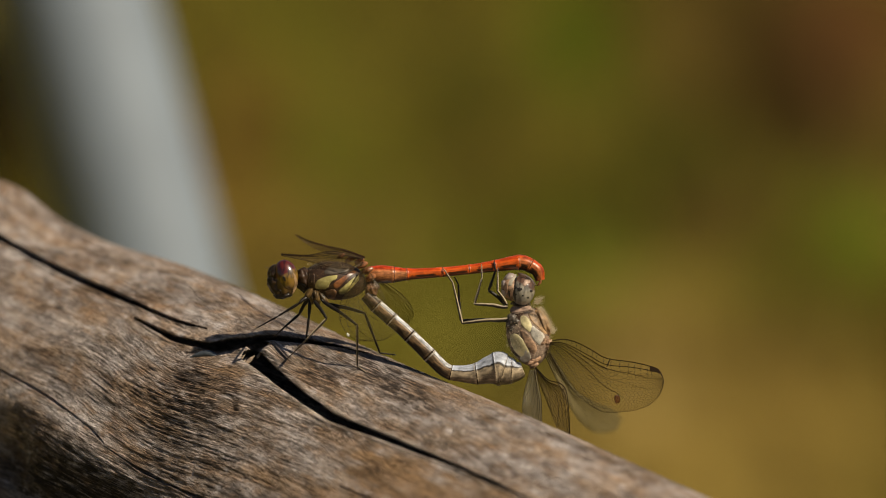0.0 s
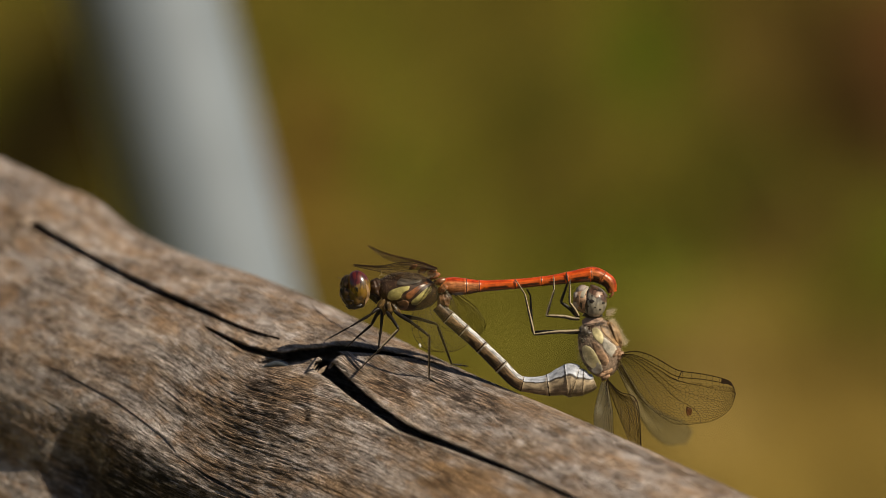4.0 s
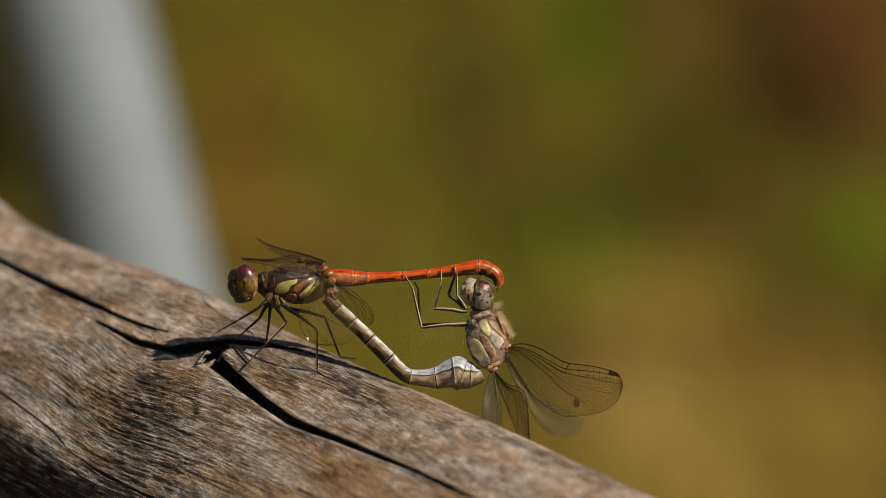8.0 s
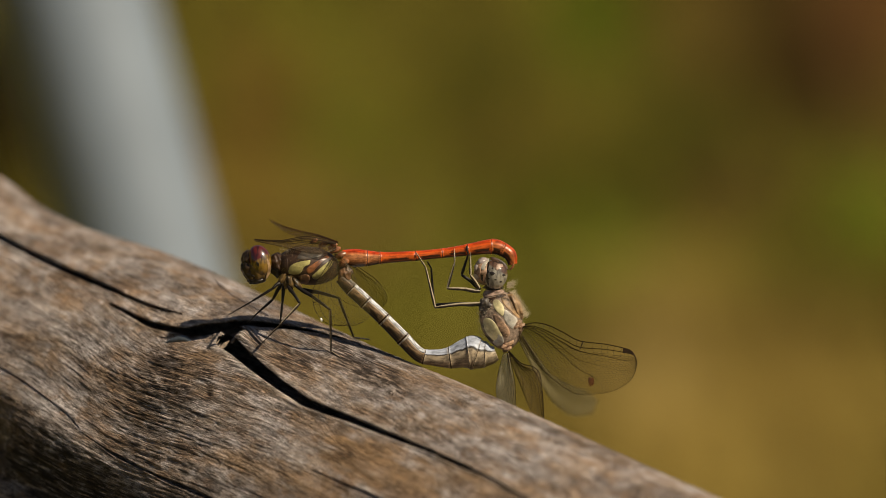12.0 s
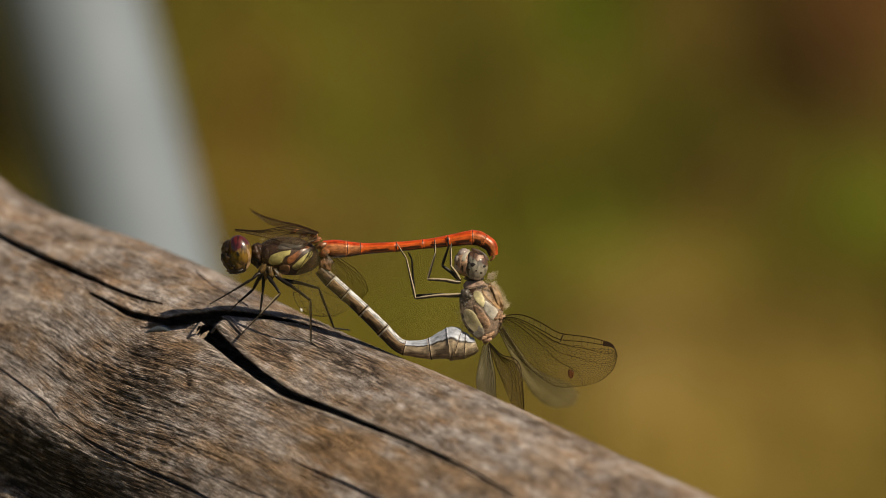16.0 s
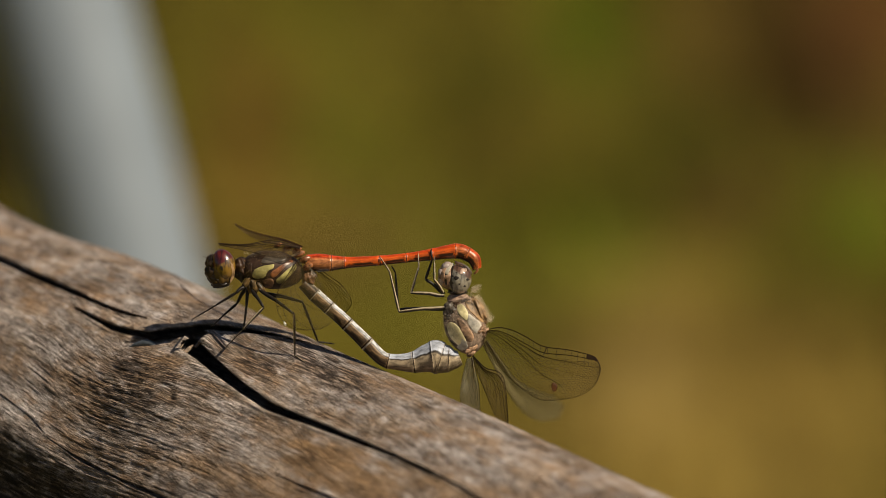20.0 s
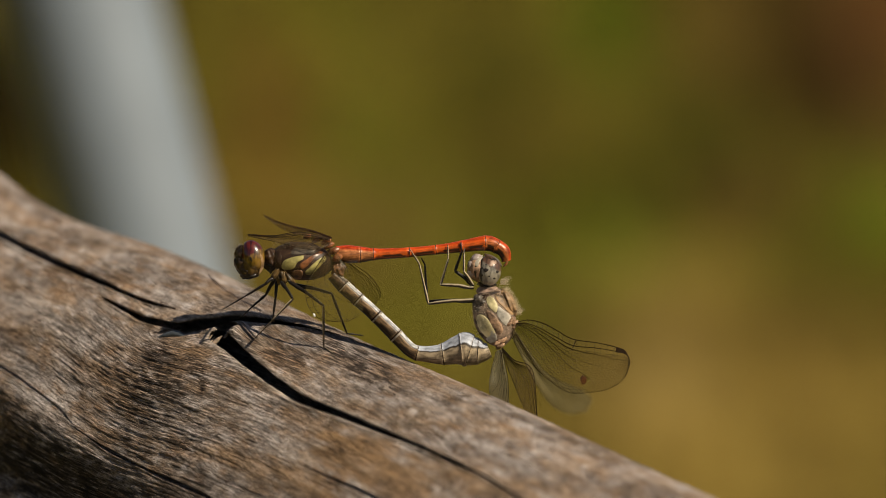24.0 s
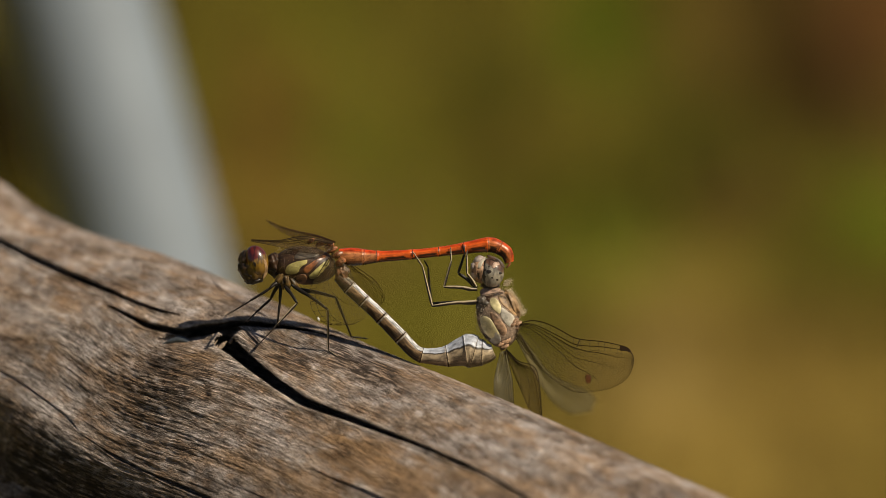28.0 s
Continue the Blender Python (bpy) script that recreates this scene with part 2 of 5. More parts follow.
def ground_material(name, patches):
    """Earth and grass in patches, one of them painted as shade: (x, y, half width, half depth, colour, strength)."""
    n = Nodes(name)
    pos = n.add("NewGeometry").outputs["Position"]
    wob = n.noise(n.vec(pos, (1, 0.25, 1)), 22.0, 2, 0.5, "Color")
    at = n.add("VectorMath", {0: pos, 1: n.add("VectorMath", {0: wob, 1: (0.03, 0.12, 0)}, operation="MULTIPLY").outputs[0]}, operation="ADD").outputs[0]
    col = n.ramp(n.noise(n.vec(pos, (1, 0.25, 1)), 16.0, 4), [(0.3, (0.105, 0.084, 0.013)), (0.5, (0.137, 0.112, 0.017)), (0.7, (0.175, 0.130, 0.027))])
    for seed, c, lo in ((7.0, GREEN, 0.56), (19.0, BROWN_EARTH, 0.60), (31.0, STRAW, 0.58)):
        f = n.noise(n.vec(pos, (1, 0.6, 1), (seed, seed * 2, 0)), 3.2, 3, 0.6)
        col = n.mix(n.ramp(f, [(lo, 0.0), (lo + 0.10, 0.55)]), col, c)
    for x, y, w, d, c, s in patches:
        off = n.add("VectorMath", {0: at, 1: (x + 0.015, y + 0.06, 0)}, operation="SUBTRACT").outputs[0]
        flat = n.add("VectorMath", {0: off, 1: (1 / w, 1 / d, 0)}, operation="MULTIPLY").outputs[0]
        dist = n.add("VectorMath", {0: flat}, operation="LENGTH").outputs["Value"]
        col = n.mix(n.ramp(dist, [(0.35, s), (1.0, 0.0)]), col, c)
    clump = n.noise(n.vec(pos, (1, 0.22, 1), (4, 9, 0)), 13.0, 3, 0.5)
    col = n.mix(1.0, col, n.ramp(clump, [(0.36, 0.62), (0.5, 1.0), (0.64, 1.38)]), "MULTIPLY")
    tuft = n.noise(pos, 60.0, 4, 0.6)
    col = n.mix(0.6, col, n.ramp(tuft, [(0.3, 0.55), (0.7, 1.25)]), "MULTIPLY")
    n.set(Base_Color=col, Roughness=0.95, Specular_IOR_Level=0.0)
    n.bump(tuft, 0.5, 0.01)
    return n.mat


def plain(name, c, rough=0.5, spec=0.4, vary=0.25, scale=900.0, metal=0.0):
    """A surface with fine mottling; scale is in cells per metre."""
    n = Nodes(name)
    f = n.noise(n.coords(), scale, 3)
    lo, hi = tuple(v * (1 - vary) for v in c), tuple(min(1, v * (1 + vary)) for v in c)
    n.set(Base_Color=n.ramp(f, [(0.3, lo), (0.7, hi)]), Roughness=rough, Specular_IOR_Level=spec, Metallic=metal)
    n.bump(f, 0.25, 0.00008)
    return n.mat


def abdomen_material(name, back, side, belly, line, rough, spots, line_width, ridge, top, under, mottle, soft=0.13, spec=0.42):
    """Bands of colour round a segment (0 is the upper side in the wheel, 1 the lower) with dark marks along it."""
    n = Nodes(name)
    around = n.attr("around")
    wob = n.noise(n.coords(), 700.0, 3)
    a = n.math("ADD", around, n.math("MULTIPLY", n.math("SUBTRACT", wob, 0.5), 0.12))
    col = n.ramp(a, [(0.0, back), (top, back), (top + soft, side), (0.66, side), (0.85, belly)])
    phase = n.math("ADD", n.attr("phase"), n.math("MULTIPLY", n.math("SUBTRACT", wob, 0.5), 0.8))
    dash = n.math("MULTIPLY", n.ramp(phase, [(0.14, 0.0), (0.30, 1.0), (0.82, 1.0), (0.90, 0.0)]), n.ramp(a, [(0.52, 0.0), (0.58, 1.0), (0.68, 1.0), (0.73, 0.0)]))
    edge = n.math("MULTIPLY", n.ramp(a, [(top - 0.015, 0.0), (top + 0.005, 1.0), (top + 0.03, 1.0), (top + 0.06, 0.0)]), line_width)
    col = n.mix(n.math("MAXIMUM", n.math("MULTIPLY", dash, spots), edge), col, line)
    col = n.mix(n.math("MULTIPLY", n.ramp(a, [(0.66, 0.0), (0.78, 1.0)]), under), col, line)
    col = n.mix(n.ramp(n.attr("phase"), [(0.88, 0.0), (0.95, ridge), (0.98, 0.0)]), col, tuple(min(1, 1.5 * v) for v in side))
    col = n.mix(mottle, col, n.ramp(n.noise(n.coords(), 800.0, 5, 0.75), [(0.36, 0.35), (0.56, 1.1)]), "MULTIPLY")
    skin = n.add("CombineXYZ", {0: n.math("MULTIPLY", around, 9.0), 1: n.math("MULTIPLY", n.attr("phase"), 1.4), 2: n.math("MULTIPLY", wob, 0.6)}).outputs[0]
    streak = n.noise(skin, 1.0, 4, 0.65)
    col = n.mix(mottle, col, n.ramp(streak, [(0.36, 0.22), (0.46, 0.85), (0.60, 1.35)]), "MULTIPLY")
    n.set(Base_Color=col, Roughness=rough, Specular_IOR_Level=spec)
    n.bump(n.math("ADD", wob, streak), 0.4, 0.00007)
    return n.mat


def membrane_material(name, tint, cover):
    n = Nodes(name)
    f = n.noise(n.coords(), 500.0, 2)
    clear = n.add("BsdfTransparent", {"Color": (0.97, 0.95, 0.90, 1)})
    n.set(Base_Color=n.ramp(f, [(0.3, tint), (0.7, tuple(v * 1.3 for v in tint))]), Roughness=0.25, Specular_IOR_Level=0.5)
    through_light = n.add("BsdfTranslucent", {"Color": (*tuple(min(1, v * 1.4) for v in tint), 1)})
    body = n.add("MixShader", {0: 0.45, 1: n.bsdf.outputs[0], 2: through_light.outputs[0]})
    m = n.add("MixShader", {0: cover, 1: clear.outputs[0], 2: body.outputs[0]})
    n.t.links.new(m.outputs[0], n.out.inputs["Surface"])
    return n.mat


def eye_material(name, top, low, cut, mottle, slant, gloss):
    """A compound eye: a dark cap over a paler lower half, with fine facets."""
    n = Nodes(name)
    o = n.coords("Generated")
    xyz = n.add("SeparateXYZ", {0: o}).outputs
    z = n.math("SUBTRACT", xyz["Y"], n.math("MULTIPLY", n.math("SUBTRACT", xyz["X"], 0.5), slant))
    z = n.math("ADD", z, n.math("MULTIPLY", n.math("SUBTRACT", n.noise(o, 4.0, 2), 0.5), 0.15))
    col = n.ramp(z, [(cut - 0.04, low), (cut + 0.04, top)])
    col = n.mix(0.8, col, n.ramp(n.noise(n.vec(o, (3.0, 1.2, 1)), 2.2, 2), [(0.38, mottle), (0.55, 1.0)]), "MULTIPLY")
    v = n.add("TexVoronoi", {"Vector": n.coords(), "Scale": 9000.0})
    n.set(Base_Color=col, Roughness=0.4, Specular_IOR_Level=0.3, Coat_Weight=1.0, Coat_Roughness=0.17, Coat_IOR=gloss)
    n.bump(v.outputs["Distance"], 0.2, 0.00003)
    return n.mat


WOOD = wood_material()
SPLINTER = plain("splinter_wood", (0.22, 0.165, 0.12), 0.8, 0.2, 0.6, 1500)
SHEEN_WOOD = plain("sheen_wood", (0.075, 0.085, 0.095), 0.35, 0.5, 0.4, 900)
DUSK = plain("dusky_chitin", (0.105, 0.085, 0.065), 0.4, 0.4, 0.7, 900)
DARK = plain("dark_chitin", (0.022, 0.016, 0.012), 0.35, 0.5)
LEG_DARK = plain("leg_chitin", (0.010, 0.007, 0.005), 0.4, 0.3)


def leg_material():
    """Dark chitin with a straw-coloured stripe along each joint."""
    n = Nodes("striped_leg_chitin")
    a = n.math("ADD", n.attr("around"), n.math("MULTIPLY", n.math("SUBTRACT", n.noise(n.coords(), 1200.0, 3), 0.5), 0.3))
    n.set(Base_Color=n.ramp(a, [(0.33, (0.38, 0.31, 0.20)), (0.44, (0.09, 0.06, 0.035)), (0.57, (0.010, 0.007, 0.005))]), Roughness=0.33, Specular_IOR_Level=0.45)
    return n.mat


LEG_STRIPED = leg_material()
LEG_BASE = plain("leg_root_chitin", (0.10, 0.060, 0.020), 0.4, 0.4, 0.95, 1100)
BROWN = plain("brown_chitin", (0.15, 0.075, 0.036), 0.4, 0.45, 0.85, 900)
SEAM = plain("seam_chitin", (0.040, 0.020, 0.010), 0.5, 0.4, 0.8, 900)
HIDE = plain("fawn_hide", (0.21, 0.150, 0.108), 0.6, 0.25, 0.9, 1300)
SILVER = plain("shiny_grey_face", (0.36, 0.29, 0.255), 0.22, 0.6, 0.35, 800)
RUST = plain("rust_chitin", (0.20, 0.075, 0.026), 0.35, 0.5, 0.85, 900)
FACE = plain("dark_face", (0.034, 0.019, 0.008), 0.4, 0.4, 0.9, 800)
PINK = plain("pinkish_collar", (0.40, 0.27, 0.20), 0.4, 0.4, 0.6, 900)
SCARLET = plain("dark_red_joint", (0.045, 0.012, 0.006), 0.45, 0.4, 0.7, 900)
OLIVE = plain("olive_face", (0.11, 0.062, 0.016), 0.4, 0.5, 0.4, 500)
YELLOW = plain("yellow_panel", (0.35, 0.30, 0.105), 0.4, 0.45, 0.6, 900)
CREAM = plain("cream_panel", (0.56, 0.48, 0.26), 0.42, 0.4, 0.45, 800)
STONE = plain("grey_panel", (0.36, 0.325, 0.27), 0.42, 0.4, 0.5, 800)
TAWNY = plain("tawny_chitin", (0.27, 0.165, 0.08), 0.5, 0.35, 0.8, 800)
FAWN = plain("fawn_chitin", (0.31, 0.19, 0.115), 0.5, 0.35, 0.85, 1000)
GLINT_WHITE = plain("white_glint", (0.75, 0.73, 0.68), 0.15, 0.6)
FUZZ_BROWN = plain("brown_fuzz", (0.30, 0.19, 0.08), 0.8, 0.2)
FUZZ = plain("pale_fuzz", (0.60, 0.50, 0.34), 0.8, 0.2)
GREY_EYE = plain("grey_face", (0.36, 0.32, 0.25), 0.35, 0.5, 0.2, 700)
MALE_EYE = eye_material("male_eye", (0.10, 0.010, 0.004), (0.23, 0.125, 0.018), 0.55, 0.12, 0.45, 1.65)
FEMALE_EYE = eye_material("female_eye", (0.12, 0.062, 0.036), (0.30, 0.265, 0.205), 0.70, 0.30, -0.45, 1.5)
RED_ABDOMEN = abdomen_material("red_abdomen", (0.56, 0.056, 0.006), (0.60, 0.105, 0.012), (0.30, 0.075, 0.020), (0.022, 0.010, 0.007), 0.30, 0.95, 0.0, 0.6, 0.22, 0.75, 0.5, 0.25)
RUSTY_ABDOMEN = abdomen_material("rusty_abdomen", (0.50, 0.060, 0.010), (0.44, 0.12, 0.03), (0.12, 0.05, 0.02), (0.020, 0.010, 0.007), 0.32, 0.95, 0.0, 0.6, 0.20, 0.9, 0.8, 0.2)
TAN_ABDOMEN = abdomen_material("tan_abdomen", (0.52, 0.050, 0.008), (0.50, 0.185, 0.065), (0.24, 0.11, 0.045), (0.020, 0.010, 0.007), 0.25, 0.35, 0.15, 0.4, 0.26, 0.8, 0.65, 0.12)
PALE_ABDOMEN = abdomen_material("pale_abdomen", (0.44, 0.46, 0.52), (0.40, 0.31, 0.20), (0.34, 0.25, 0.15), (0.03, 0.022, 0.016), 0.42, 0.45, 0.95, 0.5, 0.37, 0.6, 0.6, 0.03, 0.3)
BUFF_ABDOMEN = abdomen_material("buff_abdomen", (0.58, 0.57, 0.58), (0.185, 0.115, 0.056), (0.05, 0.03, 0.015), (0.016, 0.011, 0.008), 0.42, 0.85, 0.95, 0.5, 0.30, 0.85, 0.95, 0.05, 0.3)
BROWN_ABDOMEN = abdomen_material("brown_abdomen", (0.40, 0.35, 0.29), (0.10, 0.06, 0.03), (0.04, 0.025, 0.015), (0.016, 0.011, 0.008), 0.42, 0.75, 0.9, 0.5, 0.22, 0.85, 0.95, 0.06, 0.3)
COLLAR = plain("pale_collar", (0.27, 0.235, 0.19), 0.45, 0.3, 0.85, 1300)
SMUDGE = membrane_material("rusty_smudge", (0.15, 0.045, 0.014), 0.6)
VEIN = plain("wing_vein", (0.020, 0.011, 0.005), 0.6, 0.1)
VEIN_RED = plain("red_wing_vein", (0.085, 0.032, 0.013), 0.4, 0.4)
MEMBRANE = membrane_material("wing_membrane", (0.34, 0.28, 0.11), 0.09)
SMOKY = membrane_material("smoky_membrane", (0.20, 0.135, 0.07), 0.34)
MILKY = membrane_material("milky_membrane", (0.62, 0.57, 0.44), 0.5)
HAZE = membrane_material("sunlit_membrane", (0.36, 0.31, 0.17), 0.58)
PAINT = plain("pale_grey_paint", (0.205, 0.240, 0.280), 0.5, 0.4, 0.08, 40)


# ---- mesh helpers ----
from mathutils.geometry import delaunay_2d_cdt


def mesh_object(name, verts, faces, mat, parent=None, label="", smooth=True, attrs=None, unit=0.001):
    me = bpy.data.meshes.new(name)
    me.from_pydata([tuple(float(c) * unit for c in v) for v in verts], [], faces)
    if smooth:
        me.polygons.foreach_set("use_smooth", [True] * len(me.polygons))
    for key, values in (attrs or {}).items():
        me.attributes.new(key, "FLOAT", "POINT").data.foreach_set("value", values)
    me.materials.append(mat)
    ob = new(name, me)
    if parent:
        ob.parent = parent
    if label:
        tagged(ob, label)
    return ob


def curve(points, u):
    """A smooth line through points, at u from 0 to 1."""
    p = np.asarray(points, float)
    n = len(p) - 1
    x = min(max(u, 0.0), 1.0) * n
    i = min(int(x), n - 1)
    f = x - i
    a, b, c, d = p[max(i - 1, 0)], p[i], p[i + 1], p[min(i + 2, n)]
    return 0.5 * (2 * b + (c - a) * f + (2 * a - 5 * b + 4 * c - d) * f * f + (3 * b - a - 3 * c + d) * f ** 3)


def tube_data(points, u0=0.0, u1=1.0, steps=12, sides=14, swell=0.0, side=1.0, cap=True):
    """Rings along points of (x, y, z, radius). side: which way its upper side lies from its run; swell widens both ends."""
    verts, faces, around, along = [], [], [], []
    for k in range(steps + 1):
        f = k / steps
        u = u0 + (u1 - u0) * f
        c = curve(points, u)
        d = curve(points, min(u + 0.01, 1))[:3] - curve(points, max(u - 0.01, 0))[:3]
        d /= np.linalg.norm(d)
        up = np.array((-d[1], d[0], 0.0)) * side
        up /= max(np.linalg.norm(up), 1e-6)
        out = np.cross(d, up)
        r = c[3] * (1 + swell * (abs(2 * f - 1) ** 6))
        if cap and (k == 0 or k == steps):
            r *= 0.8
        for j in range(sides):
            a = 2 * math.pi * j / sides
            verts.append(c[:3] + r * (math.cos(a) * up + math.sin(a) * out))
            around.append(min(j, sides - j) / (sides / 2))
            along.append(u * 10)
    for k in range(steps):
        for j in range(sides):
            a, b = k * sides + j, k * sides + (j + 1) % sides
            faces.append((a, b, b + sides, a + sides))
    for k in (0, steps):
        c = curve(points, u0 + (u1 - u0) * k / steps)
        verts.append(c[:3])
        around.append(0.5)
        along.append((u0 + (u1 - u0) * k / steps) * 10)
        for j in range(sides):
            faces.append((len(verts) - 1, k * sides + j, k * sides + (j + 1) % sides))
    return verts, faces, around, along


def tube(name, points, mat, parent, label="", **kw):
    v, f, around, along = tube_data(points, **kw)
    return mesh_object(name, v, f, mat, parent, label, attrs={"around": around, "along": along})


def blob(name, at, size, mat, parent, turn=0.0, label="", lumps=0.0, n=20, flat=1.0, rough=0.0):
    """A rounded body: half sizes in millimetres, turned in the picture plane by degrees, slightly lumpy, with fine wrinkles if rough."""
    verts, faces = [], []
    rot = Matrix.Rotation(radians(turn), 3, "Z")
    for i in range(n + 1):
        th = math.pi * i / n
        for j in range(2 * n):
            ph = math.pi * j / n
            d = Vector((math.sin(th) * math.cos(ph), math.cos(th), math.sin(th) * math.sin(ph)))
            if flat != 1.0:
                d = Vector([math.copysign(abs(c) ** flat, c) for c in d])
            k = 1 + lumps * noise.noise(d * 2.3 + Vector(at)) + rough * noise.noise(d * 8.0 + Vector(at))
            verts.append(Vector(at) + rot @ Vector((d.x * size[0] * k, d.y * size[1] * k, d.z * size[2] * k)))
    for i in range(n):
        for j in range(2 * n):
            a, b = i * 2 * n + j, i * 2 * n + (j + 1) % (2 * n)
            faces.append((a, b, b + 2 * n, a + 2 * n))
    return mesh_object(name, verts, faces, mat, parent, label)


def plate(name, outline, body, mat, parent, label="", rise=0.085):
    """A plate of the body's shell: a smooth closed outline laid on the rounded body (centre, half sizes, turn), slightly domed."""
    at, size, turn = body
    c, sn = math.cos(radians(turn)), math.sin(radians(turn))
    loop = [np.array(p[:2], float) for p in outline]
    k = len(loop)
    ring = [curve([loop[(i - 1) % k], loop[i], loop[(i + 1) % k], loop[(i + 2) % k]], (1 + f / 6) / 3) for i in range(k) for f in range(6)]
    mid = sum(ring) / len(ring)
    verts, faces, m = [], [], len(ring)
    for d, up in ((1.0, -0.2), (0.97, 0.35), (0.9, 0.75), (0.75, 0.97), (0.45, 1.05), (0.02, 1.1)):
        for p in ring:
            x, y = mid + (p - mid) * d
            lx, ly = (x - at[0]) * c + (y - at[1]) * sn, -(x - at[0]) * sn + (y - at[1]) * c
            z = at[2] + size[2] * math.sqrt(max(0.02, 1 - (lx / size[0]) ** 2 - (ly / size[1]) ** 2))
            verts.append((x, y, z + rise * up + 0.05 * min(1.0, 3 * (1 - d)) * noise.noise(Vector((x * 1.7, y * 1.7, z)))))
    for i in range(5):
        for j in range(m):
            faces.append((i * m + j, i * m + (j + 1) % m, (i + 1) * m + (j + 1) % m, (i + 1) * m + j))
    return mesh_object(name, verts, faces, mat, parent, label)


def strands(name, roots, mat, parent, length, width, label=""):
    """Many fine hairs, each a slim spike: (root, way)."""
    rng = random.Random(len(roots))
    verts, faces = [], []
    for root, way in roots:
        w = Vector(way).normalized()
        w = (w + 0.35 * Vector((rng.uniform(-1, 1), rng.uniform(-1, 1), rng.uniform(-1, 1)))).normalized()
        s = w.orthogonal().normalized()
        t = w.cross(s)
        k = len(verts)
        ln = length * rng.uniform(0.5, 1.2)
        for a in range(3):
            verts.append(Vector(root) + width * (math.cos(a * 2.094) * s + math.sin(a * 2.094) * t))
        verts.append(Vector(root) + ln * w)
        faces += [(k, k + 1, k + 3), (k + 1, k + 2, k + 3), (k + 2, k, k + 3)]
    return mesh_object(name, verts, faces, mat, parent, label, smooth=False)


def leg(joints, mat, parent, radius=0.20, pale=None, spines=True):
    """A leg: thigh, shin with bristles, and clawed foot, each a mesh on the one before."""
    names = ("thigh", "shin", "foot")
    above = None
    for i in range(len(joints) - 1):
        a, b = np.array(joints[i], float), np.array(joints[i + 1], float)
        r0 = radius * 1.12 * (1.25, 0.85, 0.5, 0.4)[min(i, 3)]
        r1 = radius * 1.12 * (0.85, 0.55, 0.35, 0.25)[min(i, 3)]
        mid = (a + b) / 2 + np.array((0.0, 0.12, 0.0)) * (i == 0)
        pts = [(*a, r0 * 0.8), (*(a * 0.75 + b * 0.25), r0), (*mid, (r0 + r1) / 2), (*b, r1)]
        m = pale if pale and i >= 1 else mat
        v, f, ar, al = tube_data(pts, steps=8, sides=10, side=1.0 if b[0] > a[0] else -1.0)
        if spines and i >= 1:
            d = Vector(b - a)
            n = int(d.length / 0.55)
            for k in range(1, n):
                c = a + (b - a) * k / n
                for s in (-1, 1):
                    w = (Vector((-d.y, d.x, 0)).normalized() * s * 0.75 + d.normalized() * 0.7).normalized() * 0.65
                    q = len(v)
                    e = d.normalized() * 0.05
                    v += [c + np.array(e), c - np.array(e), c + np.array((0, 0, 0.06)), c + np.array(w)]
                    f += [(q, q + 1, q + 3), (q + 1, q + 2, q + 3), (q + 2, q, q + 3)]
        name = "leg" if i == 0 else names[min(i, 2)]
        ob = mesh_object(name, v, f, m, parent if i == 0 else above, attrs={"around": ar + [1.0] * (len(v) - len(ar))})
        above = above or ob
    return above


